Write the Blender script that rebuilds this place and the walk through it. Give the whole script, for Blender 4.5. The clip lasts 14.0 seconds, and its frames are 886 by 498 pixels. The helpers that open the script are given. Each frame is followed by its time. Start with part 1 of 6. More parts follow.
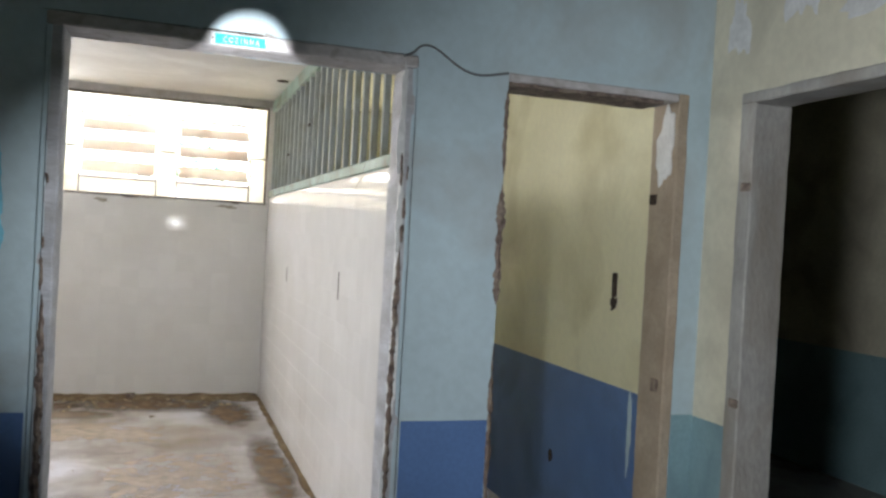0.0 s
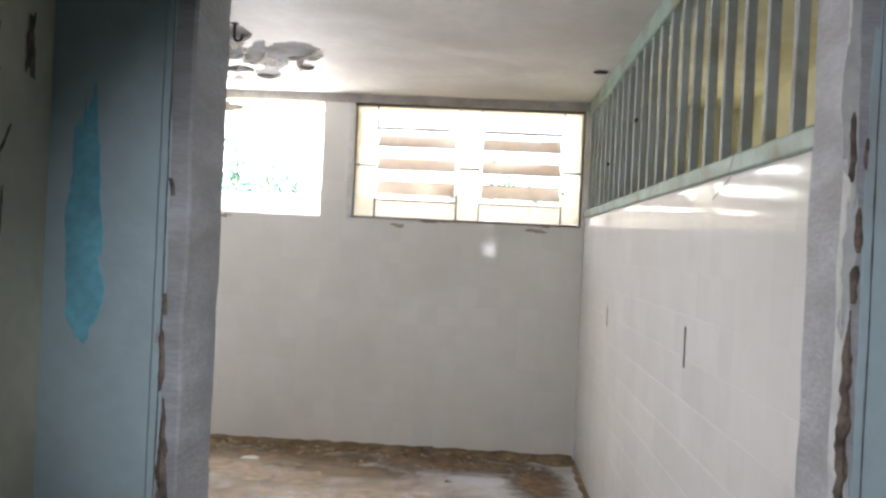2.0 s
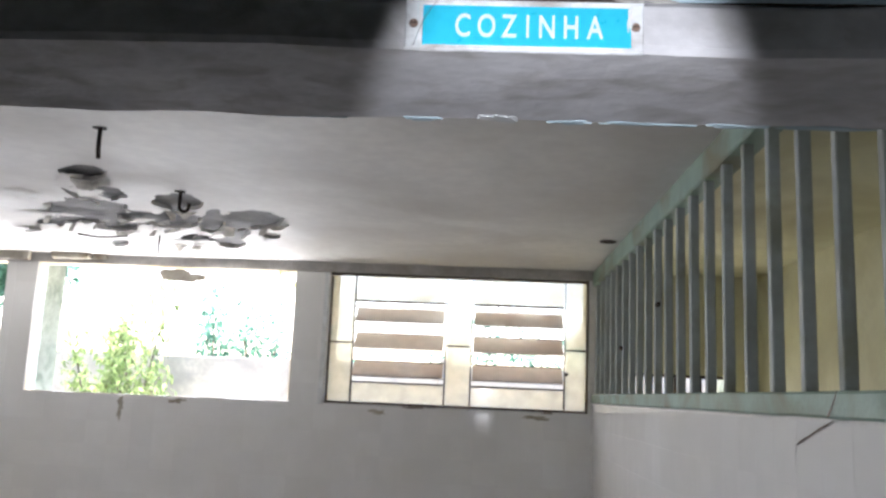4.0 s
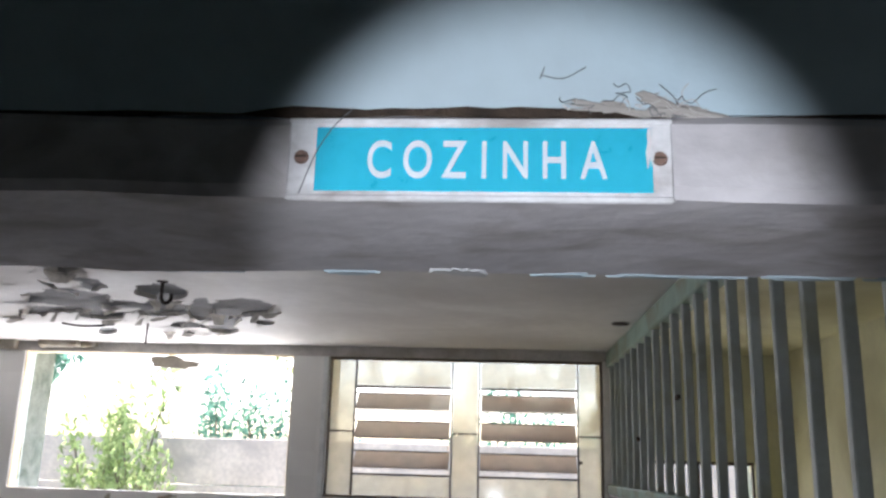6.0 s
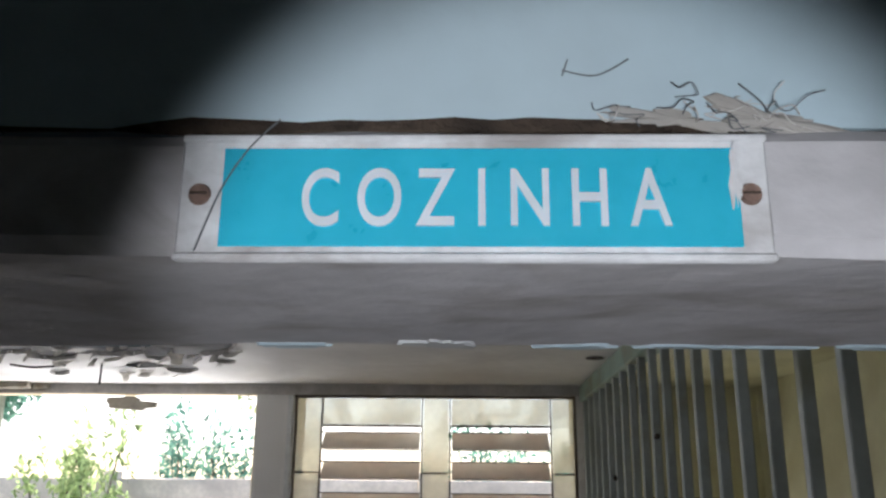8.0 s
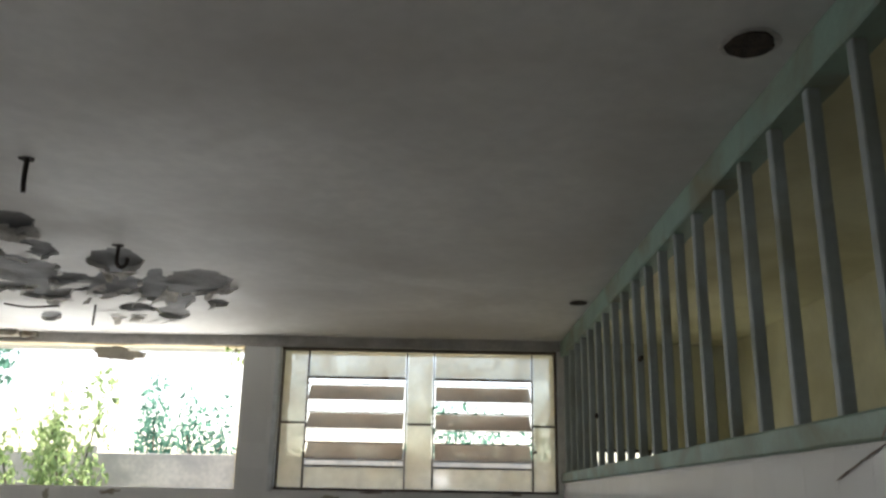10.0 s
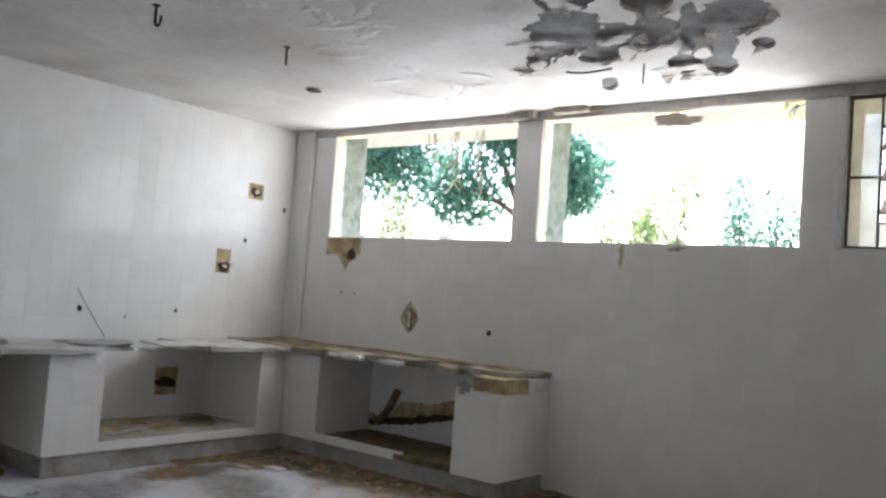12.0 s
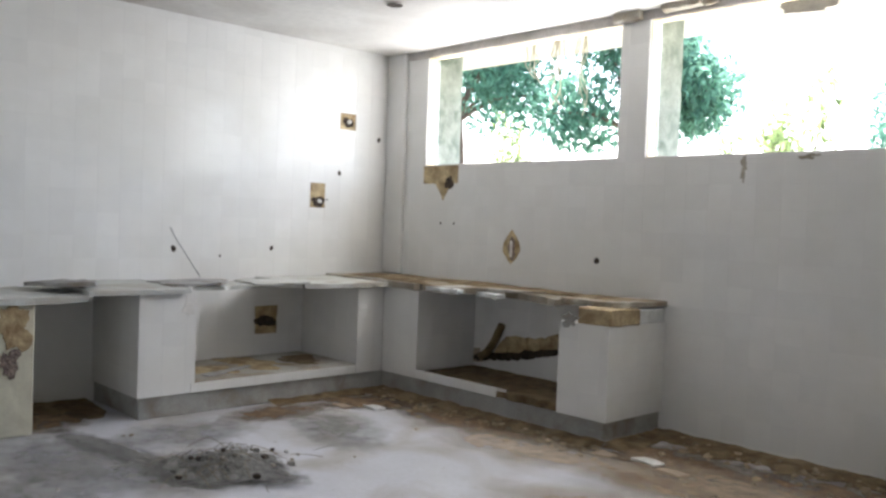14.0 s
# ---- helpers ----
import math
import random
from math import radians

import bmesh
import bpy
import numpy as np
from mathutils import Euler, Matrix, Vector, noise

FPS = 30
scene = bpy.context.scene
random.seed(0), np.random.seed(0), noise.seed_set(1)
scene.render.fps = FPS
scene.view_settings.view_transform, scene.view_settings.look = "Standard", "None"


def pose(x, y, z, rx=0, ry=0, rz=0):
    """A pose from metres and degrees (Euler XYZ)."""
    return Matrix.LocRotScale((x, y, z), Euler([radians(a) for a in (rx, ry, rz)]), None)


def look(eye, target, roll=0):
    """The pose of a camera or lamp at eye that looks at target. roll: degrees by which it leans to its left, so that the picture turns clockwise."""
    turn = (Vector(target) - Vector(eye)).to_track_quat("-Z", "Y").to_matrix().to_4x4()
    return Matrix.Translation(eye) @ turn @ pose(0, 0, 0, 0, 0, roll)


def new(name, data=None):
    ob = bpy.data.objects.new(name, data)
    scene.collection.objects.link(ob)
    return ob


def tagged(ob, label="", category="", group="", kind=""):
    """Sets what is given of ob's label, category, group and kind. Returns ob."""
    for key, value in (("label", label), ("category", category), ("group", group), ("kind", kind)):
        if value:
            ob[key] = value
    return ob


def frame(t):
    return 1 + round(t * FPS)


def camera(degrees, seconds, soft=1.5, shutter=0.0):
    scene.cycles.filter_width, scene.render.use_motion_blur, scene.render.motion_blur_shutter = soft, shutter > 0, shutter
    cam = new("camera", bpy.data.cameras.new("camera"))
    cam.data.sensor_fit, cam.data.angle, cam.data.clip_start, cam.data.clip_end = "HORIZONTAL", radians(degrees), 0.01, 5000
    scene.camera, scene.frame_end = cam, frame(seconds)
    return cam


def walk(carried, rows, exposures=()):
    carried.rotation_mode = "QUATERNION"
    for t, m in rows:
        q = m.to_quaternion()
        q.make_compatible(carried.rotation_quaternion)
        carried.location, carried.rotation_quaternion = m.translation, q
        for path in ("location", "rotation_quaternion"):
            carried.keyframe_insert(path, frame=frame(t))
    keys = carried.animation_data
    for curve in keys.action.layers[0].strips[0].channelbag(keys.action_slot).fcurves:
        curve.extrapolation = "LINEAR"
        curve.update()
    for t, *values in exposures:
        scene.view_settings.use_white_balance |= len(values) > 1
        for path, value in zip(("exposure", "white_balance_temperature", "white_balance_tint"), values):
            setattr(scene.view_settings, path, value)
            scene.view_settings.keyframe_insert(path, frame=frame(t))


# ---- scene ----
# ---------------------------------------------------------------- camera and walk
cam = camera(55.0, 14.0, soft=2.6)
ROWS = [
    (0, 0.303, 0.325, 1.516, 89.40, -3.22, -18.31),
    (0.5, 0.456, 0.728, 1.491, 89.86, -4.03, -10.57),
    (1, 0.556, 1.134, 1.523, 89.61, -2.95, -1.76),
    (1.5, 0.502, 1.470, 1.559, 89.61, -2.43, 0.23),
    (2, 0.494, 1.725, 1.560, 89.79, -2.76, 3.01),
    (2.5, 0.508, 1.978, 1.577, 89.85, -2.47, 5.48),
    (3, 0.519, 2.230, 1.683, 90.74, -2.30, 4.61),
    (3.5, 0.503, 2.414, 1.760, 95.12, -2.64, 3.95),
    (4, 0.486, 2.483, 1.830, 99.72, -2.41, 2.54),
    (4.2, 0.494, 2.533, 1.872, 102.64, -2.26, 2.49),
    (6.5, 0.519, 2.750, 1.981, 104.22, -1.60, 3.54),
    (6.8, 0.506, 2.781, 1.996, 104.44, -2.16, 3.59),
    (7, 0.504, 2.796, 2.010, 104.93, -2.25, 3.44),
    (7.5, 0.504, 2.837, 2.023, 105.71, -0.93, 2.70),
    (7.7, 0.507, 2.849, 2.027, 106.08, -0.53, 2.10),
    (10, 0.419, 2.793, 1.699, 106.47, -1.04, -0.63),
    (10.2, 0.393, 2.803, 1.656, 103.54, -0.94, -0.74),
    (10.5, 0.518, 2.832, 1.592, 101.34, -1.73, 1.12),
    (11, 0.631, 2.875, 1.395, 98.27, -5.95, 15.82),
    (11.3, 0.631, 2.944, 1.344, 96.74, -7.22, 26.75),
    (11.5, 0.612, 2.950, 1.326, 95.52, -6.78, 34.41),
    (12, 0.660, 3.010, 1.313, 93.08, -4.26, 38.20),
    (12.5, 0.672, 3.055, 1.318, 89.10, -3.60, 38.45),
    (13, 0.662, 3.160, 1.284, 85.36, -2.90, 40.66),
    (13.5, 0.580, 3.310, 1.287, 86.41, -1.98, 42.49),
    (14, 0.516, 3.482, 1.274, 88.24, -2.07, 46.76),
]
# seconds, stops, kelvin, tint
EXPOSURES = [(0.0, 1.15, 6900, 16), (0.5, 1.15, 6800, 16), (1.5, 0.90, 6900, 18), (3.0, 0.66, 6650, 19), (3.5, 0.34, 6600, 18), (4.0, 0.14, 6500, 18), (6.5, -0.42, 6500, 20), (7.0, -0.45, 6600, 19), (7.7, -0.75, 6600, 18), (9.8, -0.92, 6900, 12), (10.5, -0.86, 6700, 13),
             (11.0, -0.66, 6500, 15), (11.5, -0.50, 6500, 15), (12.0, -0.42, 6450, 16), (12.5, -0.18, 6450, 16), (13.0, -0.08, 6450, 16), (14.0, 0.04, 6550, 15)]
EXPOSURE = 2.6
walk(cam, [(t, pose(x, y, z, rx, ry, rz)) for t, x, y, z, rx, ry, rz in ROWS], [(t, EXPOSURE + stops, kelvin, tint) for t, stops, kelvin, tint in EXPOSURES])

# ---------------------------------------------------------------- plan, in metres
WIN_Y = 8.186        # inner face of the kitchen's window wall
LEFT_X = -5.201      # inner face of the kitchen's tiled end wall
PART_X = 1.214       # kitchen face of the low partition with slats
FRONT_Y = 3.101      # corridor face of the wall with the doors
BACK_Y = 3.268       # kitchen face of the same wall
CEIL = 2.686
SILL, HEAD = 1.745, 2.626
RIGHT_X = 2.265       # corridor's end wall
CORR_L = -0.240      # corridor's other wall
CORR_TOP = 2.95

# ---------------------------------------------------------------- world, sun, lamps
world = bpy.data.worlds.new("sky")
scene.world = world
world.use_nodes = True
wn = world.node_tree.nodes
sky = wn.new("ShaderNodeTexSky")
sky.sky_type, sky.sun_disc = "NISHITA", False
sky.sun_elevation, sky.sun_rotation = radians(56), radians(-24)
sky.dust_density = 2.0
wn["Background"].inputs["Strength"].default_value = 0.15
world.node_tree.links.new(sky.outputs["Color"], wn["Background"].inputs["Color"])

sun = new("sun", bpy.data.lights.new("sun", "SUN"))
sun.data.energy, sun.data.angle, sun.data.color = 4.0, radians(0.6), (1.0, 0.95, 0.86)
sun.matrix_world = look((-4, 9, 15.3), (0, 0, 0))


def area_lamp(name, eye, target, sx, sy, watts, colour):
    """Sky light that comes in through an opening."""
    ob = new(name, bpy.data.lights.new(name, "AREA"))
    ob.data.shape, ob.data.size, ob.data.size_y = "RECTANGLE", sx, sy
    ob.data.energy, ob.data.color = watts, colour
    ob.matrix_world = look(eye, target)
    return ob


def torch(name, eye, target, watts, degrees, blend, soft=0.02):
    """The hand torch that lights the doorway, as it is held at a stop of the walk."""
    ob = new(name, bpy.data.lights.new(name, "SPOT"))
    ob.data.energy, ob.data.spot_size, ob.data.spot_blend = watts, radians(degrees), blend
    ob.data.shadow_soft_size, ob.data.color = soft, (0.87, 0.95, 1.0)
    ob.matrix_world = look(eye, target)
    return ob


area_lamp("sky_light_windows", (-2.78, 8.30, 2.185), (-2.78, 4.0, 2.185), 3.94, 0.88, 13.8, (0.92, 0.97, 1.0))
area_lamp("sky_light_store", (1.75, 8.6, 1.5), (1.75, 5.0, 2.4), 0.7, 1.0, 1.0, (1.0, 0.98, 0.85))
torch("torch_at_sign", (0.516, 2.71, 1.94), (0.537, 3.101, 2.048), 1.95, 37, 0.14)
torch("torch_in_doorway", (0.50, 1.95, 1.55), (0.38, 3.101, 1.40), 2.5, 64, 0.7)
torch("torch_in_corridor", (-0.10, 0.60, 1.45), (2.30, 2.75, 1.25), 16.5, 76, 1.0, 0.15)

# ---------------------------------------------------------------- materials
def material(name, colour, rough=0.7, metal=0.0, vary=0.12, scale=6.0, fine=60.0, bump=0.15, dirt=None, dirt_scale=1.5, dirt_amount=0.5,
             dirt_edge=0.12, dirt_rough=0.85, spec=0.5, piece=0.0, island=0.0, coat=0.0, stretch=(1, 1, 1)):
    """A painted or raw surface: base colour with wide and fine variation, patches of dirt with a shape of their own, and relief."""
    m = bpy.data.materials.new(name)
    m.use_nodes = True
    t = m.node_tree
    n, l = t.nodes, t.links
    b = n["Principled BSDF"]
    b.inputs["Metallic"].default_value = metal
    b.inputs["Specular IOR Level"].default_value = spec
    b.inputs["Coat Weight"].default_value = coat
    co = n.new("ShaderNodeTexCoord")
    geo = n.new("ShaderNodeNewGeometry")
    mp = n.new("ShaderNodeMapping")
    mp.inputs["Scale"].default_value = stretch
    l.new(geo.outputs["Position"], mp.inputs["Vector"])
    wide = n.new("ShaderNodeTexNoise")
    wide.inputs["Scale"].default_value, wide.inputs["Detail"].default_value = scale, 5
    small = n.new("ShaderNodeTexNoise")
    small.inputs["Scale"].default_value, small.inputs["Detail"].default_value = fine, 4
    for q in (wide, small):
        l.new(mp.outputs["Vector"], q.inputs["Vector"])

    def mix(a, bb, fac, mode="MIX"):
        x = n.new("ShaderNodeMix")
        x.data_type, x.blend_type = "RGBA", mode
        for src, sock in ((fac, x.inputs["Factor"]), (a, x.inputs["A"]), (bb, x.inputs["B"])):
            if isinstance(src, (int, float)):
                sock.default_value = src
            elif isinstance(src, tuple):
                sock.default_value = (*src, 1)
            else:
                l.new(src, sock)
        return x.outputs["Result"]

    def ramp(src, lo, hi, a=(0, 0, 0), bb=(1, 1, 1)):
        r = n.new("ShaderNodeValToRGB")
        r.color_ramp.elements[0].position, r.color_ramp.elements[1].position = lo, hi
        r.color_ramp.elements[0].color, r.color_ramp.elements[1].color = (*a, 1), (*bb, 1)
        l.new(src, r.inputs["Fac"])
        return r.outputs["Color"]

    lo, hi = 1 - vary, 1 + vary
    c = mix(colour, ramp(wide.outputs["Fac"], 0.3, 0.7, (lo,) * 3, (hi,) * 3), 1.0, "MULTIPLY")
    c = mix(c, ramp(small.outputs["Fac"], 0.35, 0.65, (1 - vary * 0.5,) * 3, (1 + vary * 0.5,) * 3), 1.0, "MULTIPLY")
    if piece:
        oi = n.new("ShaderNodeObjectInfo")
        c = mix(c, ramp(oi.outputs["Random"], 0, 1, (1 - piece,) * 3, (1 + piece,) * 3), 1.0, "MULTIPLY")
    if island:
        c = mix(c, ramp(geo.outputs["Random Per Island"], 0, 1, (1 - island,) * 3, (1 + island,) * 3), 1.0, "MULTIPLY")
    r_out = ramp(small.outputs["Fac"], 0.3, 0.7, (max(rough - 0.08, 0.02),) * 3, (min(rough + 0.08, 1),) * 3)
    if dirt:
        d = n.new("ShaderNodeTexNoise")
        d.inputs["Scale"].default_value, d.inputs["Detail"].default_value, d.inputs["Distortion"].default_value = dirt_scale, 8, 0.6
        l.new(mp.outputs["Vector"], d.inputs["Vector"])
        mask = ramp(d.outputs["Fac"], 1 - dirt_amount - dirt_edge, 1 - dirt_amount + dirt_edge)
        c = mix(c, dirt, mask)
        r_out = mix(r_out, (dirt_rough,) * 3, mask)
    l.new(c, b.inputs["Base Color"])
    l.new(r_out, b.inputs["Roughness"])
    if bump:
        add = n.new("ShaderNodeMath")
        add.operation = "MULTIPLY_ADD"
        l.new(wide.outputs["Fac"], add.inputs[0])
        add.inputs[1].default_value = 2.0
        l.new(small.outputs["Fac"], add.inputs[2])
        bp = n.new("ShaderNodeBump")
        bp.inputs["Strength"].default_value, bp.inputs["Distance"].default_value = bump, 0.01
        l.new(add.outputs[0], bp.inputs["Height"])
        l.new(bp.outputs["Normal"], b.inputs["Normal"])
    return m


def glass_material(name, colour, clear, rough=0.1):
    """A thin pane: partly clear, partly a film of dust that scatters light."""
    m = bpy.data.materials.new(name)
    m.use_nodes = True
    t = m.node_tree
    n, l = t.nodes, t.links
    out = n["Material Output"]
    n.remove(n["Principled BSDF"])
    see, film, body, gloss = (n.new("ShaderNodeBsdf" + k) for k in ("Transparent", "Translucent", "Diffuse", "Glossy"))
    see.inputs["Color"].default_value = (0.93, 0.96, 0.94, 1)
    for q in (film, body):
        q.inputs["Color"].default_value = (*colour, 1)
    gloss.inputs["Roughness"].default_value = rough
    geo = n.new("ShaderNodeNewGeometry")
    noise_tex = n.new("ShaderNodeTexNoise")
    noise_tex.inputs["Scale"].default_value, noise_tex.inputs["Detail"].default_value = 7, 6
    l.new(geo.outputs["Position"], noise_tex.inputs["Vector"])
    rng = n.new("ShaderNodeMapRange")
    rng.inputs["From Min"].default_value, rng.inputs["From Max"].default_value = 0.3, 0.7
    rng.inputs["To Min"].default_value, rng.inputs["To Max"].default_value = max(clear - 0.12, 0), min(clear + 0.12, 1)
    l.new(noise_tex.outputs["Fac"], rng.inputs["Value"])
    a, bq, cq = (n.new("ShaderNodeMixShader") for _ in range(3))
    a.inputs[0].default_value = 0.35
    l.new(film.outputs[0], a.inputs[1])
    l.new(body.outputs[0], a.inputs[2])
    l.new(rng.outputs["Result"], bq.inputs[0])
    l.new(a.outputs[0], bq.inputs[1])
    l.new(see.outputs[0], bq.inputs[2])
    cq.inputs[0].default_value = 0.06
    l.new(bq.outputs[0], cq.inputs[1])
    l.new(gloss.outputs[0], cq.inputs[2])
    l.new(cq.outputs[0], out.inputs["Surface"])
    return m


TILE = material("white_glazed_tile", (0.78, 0.78, 0.77), rough=0.03, vary=0.03, scale=1.1, fine=9, bump=0.012, piece=0.028, island=0.028, dirt=(0.70, 0.69, 0.66), dirt_scale=1.2, dirt_amount=0.36, dirt_edge=0.25, dirt_rough=0.10, spec=0.16)
GROUT = material("pale_tile_bed", (0.73, 0.72, 0.70), rough=0.9, vary=0.1, scale=8, bump=0.2)
MORTAR = material("tan_mortar", (0.47, 0.37, 0.22), rough=0.95, vary=0.25, scale=14, bump=0.6, dirt=(0.24, 0.16, 0.08), dirt_scale=9, dirt_amount=0.45)
HOLE = material("dark_hole", (0.05, 0.035, 0.025), rough=1, vary=0.4, scale=30, bump=0.8)
PLASTER = material("white_ceiling_plaster", (0.72, 0.71, 0.69), rough=0.6, vary=0.09, scale=1.6, fine=18, bump=0.16, dirt=(0.54, 0.51, 0.48), dirt_scale=1.4, dirt_amount=0.40, dirt_edge=0.2)
BARE = material("bare_grey_slab", (0.28, 0.28, 0.285), rough=0.95, vary=0.2, scale=7, bump=0.6, dirt=(0.19, 0.19, 0.195), dirt_scale=5, dirt_amount=0.38, dirt_edge=0.2)
FLAKE = material("peeling_plaster_flake", (0.60, 0.58, 0.55), rough=0.9, vary=0.25, scale=18, bump=0.4)
PAINT = material("pale_blue_wall_paint", (0.44, 0.57, 0.63), rough=0.6, vary=0.07, scale=2.5, fine=35, bump=0.12, dirt=(0.36, 0.38, 0.38), dirt_scale=2.4, dirt_amount=0.33, dirt_edge=0.16)
CREAM = material("cream_wall_paint", (0.64, 0.62, 0.50), rough=0.65, vary=0.09, scale=2.0, fine=30, bump=0.15, dirt=(0.42, 0.40, 0.32), dirt_scale=2.6, dirt_amount=0.4, dirt_edge=0.15)
YELLOW = material("yellow_wall_paint", (0.72, 0.70, 0.50), rough=0.65, vary=0.06, scale=2.0, fine=30, bump=0.1, dirt=(0.46, 0.42, 0.24), dirt_scale=1.7, dirt_amount=0.36, dirt_edge=0.2)
DADO = material("blue_dado_paint", (0.09, 0.18, 0.38), rough=0.45, vary=0.12, scale=3.0, bump=0.1, dirt=(0.11, 0.17, 0.27), dirt_scale=2.5, dirt_amount=0.38)
DADO_PALE = material("faded_teal_dado_paint", (0.22, 0.36, 0.40), rough=0.5, vary=0.12, scale=3.0, bump=0.1, dirt=(0.15, 0.24, 0.27), dirt_scale=2.5, dirt_amount=0.36)
TEAL = material("turquoise_paint_smear", (0.17, 0.50, 0.64), rough=0.5, vary=0.2, scale=9, bump=0.1)
SKIM = material("white_filler", (0.66, 0.68, 0.68), rough=0.8, vary=0.12, scale=12, bump=0.25)
FRAME = material("worn_grey_blue_frame", (0.45, 0.47, 0.51), rough=0.7, vary=0.2, scale=5, fine=45, bump=0.35, stretch=(1, 1, 3), dirt=(0.34, 0.33, 0.32), dirt_scale=4, dirt_amount=0.36, dirt_edge=0.25)
HEADER = material("worn_lintel_board", (0.50, 0.49, 0.50), rough=0.7, vary=0.15, scale=14, fine=75, bump=0.14, stretch=(0.7, 1, 1), dirt=(0.37, 0.35, 0.34), dirt_scale=26, dirt_amount=0.42, dirt_edge=0.10)
JAMB = material("stained_grey_jamb", (0.35, 0.35, 0.335), rough=0.85, vary=0.16, scale=7, fine=60, bump=0.35, stretch=(1, 1, 0.5), dirt=(0.25, 0.22, 0.18), dirt_scale=5, dirt_amount=0.42, dirt_edge=0.16)
STONE = material("broken_brown_render", (0.19, 0.145, 0.125), rough=0.95, vary=0.4, scale=30, bump=0.9, dirt=(0.30, 0.25, 0.20), dirt_scale=22, dirt_amount=0.4)
RENDER = material("raw_cement_render", (0.42, 0.35, 0.27), rough=0.95, vary=0.15, scale=6, bump=0.5, dirt=(0.30, 0.23, 0.17), dirt_scale=5, dirt_amount=0.38, dirt_edge=0.25)
SLAT = material("grey_green_slat_paint", (0.33, 0.37, 0.37), rough=0.6, vary=0.1, scale=6, bump=0.15, piece=0.08, dirt=(0.25, 0.26, 0.20), dirt_scale=5, dirt_amount=0.38)
RAIL = material("green_rail_paint", (0.24, 0.35, 0.295), rough=0.55, vary=0.12, scale=5, bump=0.2, dirt=(0.24, 0.24, 0.17), dirt_scale=4, dirt_amount=0.42)
STEEL = material("rusty_brown_window_steel", (0.10, 0.075, 0.055), rough=0.7, metal=0.3, vary=0.3, scale=20, bump=0.3)
LINTEL = material("grey_lintel_strip", (0.46, 0.44, 0.42), rough=0.75, vary=0.14, scale=8, bump=0.3, dirt=(0.34, 0.31, 0.27), dirt_scale=5, dirt_amount=0.40)
SILLM = material("painted_sill_trim", (0.40, 0.37, 0.31), rough=0.7, vary=0.15, scale=9, bump=0.3, dirt=(0.24, 0.19, 0.13), dirt_scale=6, dirt_amount=0.42)
REVEAL = material("cream_window_reveal", (0.70, 0.58, 0.38), rough=0.8, vary=0.12, scale=9, bump=0.3, dirt=(0.5, 0.4, 0.25), dirt_scale=6, dirt_amount=0.4)
FIN = material("mossy_concrete_fin", (0.44, 0.50, 0.47), rough=0.95, vary=0.2, scale=8, bump=0.5, dirt=(0.20, 0.26, 0.22), dirt_scale=6, dirt_amount=0.42)
GLASS = glass_material("dusty_window_glass", (0.76, 0.67, 0.52), 0.40)
GLASS_SLAT = glass_material("dirty_louvre_glass", (0.62, 0.54, 0.48), 0.13, 0.2)
FLOOR = material("dirty_cement_floor", (0.54, 0.55, 0.60), rough=0.55, vary=0.10, scale=1.6, fine=35, bump=0.12, dirt=(0.38, 0.36, 0.34), dirt_scale=1.7, dirt_amount=0.45, dirt_edge=0.12)
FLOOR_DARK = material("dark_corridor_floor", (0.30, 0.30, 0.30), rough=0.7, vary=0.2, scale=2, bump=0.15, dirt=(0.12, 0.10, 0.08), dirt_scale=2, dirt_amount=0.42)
SOIL = material("brown_dirt", (0.15, 0.10, 0.05), rough=1, vary=0.4, scale=16, fine=120, bump=0.9, dirt=(0.27, 0.21, 0.12), dirt_scale=7, dirt_amount=0.42)
ASH = material("grey_dust_pile", (0.20, 0.195, 0.185), rough=1, vary=0.35, scale=25, fine=150, bump=0.9)
CHIPS = material("rubble_chips", (0.29, 0.24, 0.17), rough=0.95, vary=0.2, scale=30, bump=0.3, island=0.5)
SLAB = material("worn_cement_worktop", (0.42, 0.41, 0.37), rough=0.85, vary=0.15, scale=6, bump=0.45, dirt=(0.22, 0.16, 0.09), dirt_scale=2.6, dirt_amount=0.46)
SLAB_PALE = material("pale_cement_worktop", (0.52, 0.53, 0.50), rough=0.8, vary=0.12, scale=6, bump=0.4, dirt=(0.40, 0.37, 0.31), dirt_scale=3.2, dirt_amount=0.40, dirt_edge=0.1)
PLINTH = material("grey_cement_plinth", (0.36, 0.36, 0.35), rough=0.85, vary=0.15, scale=6, bump=0.35, dirt=(0.22, 0.18, 0.13), dirt_scale=4, dirt_amount=0.4)
IRON = material("rusted_iron", (0.045, 0.035, 0.03), rough=0.8, metal=0.4, vary=0.3, scale=40, bump=0.3)
CABLE = material("dusty_grey_cable", (0.12, 0.13, 0.14), rough=0.6, vary=0.2, scale=30, bump=0.1)
PLATE = material("scuffed_white_plate", (0.66, 0.67, 0.68), rough=0.45, vary=0.12, scale=40, fine=200, bump=0.1, dirt=(0.36, 0.34, 0.33), dirt_scale=28, dirt_amount=0.40)
CYAN = material("turquoise_sign_enamel", (0.012, 0.44, 0.60), rough=0.35, vary=0.06, scale=20, fine=160, bump=0.03)
LETTER = material("white_sign_letters", (0.62, 0.67, 0.72), rough=0.5, vary=0.06, scale=60, bump=0.02)
BOLT = material("rusty_screw", (0.24, 0.16, 0.13), rough=0.6, metal=0.5, vary=0.3, scale=200, bump=0.2)
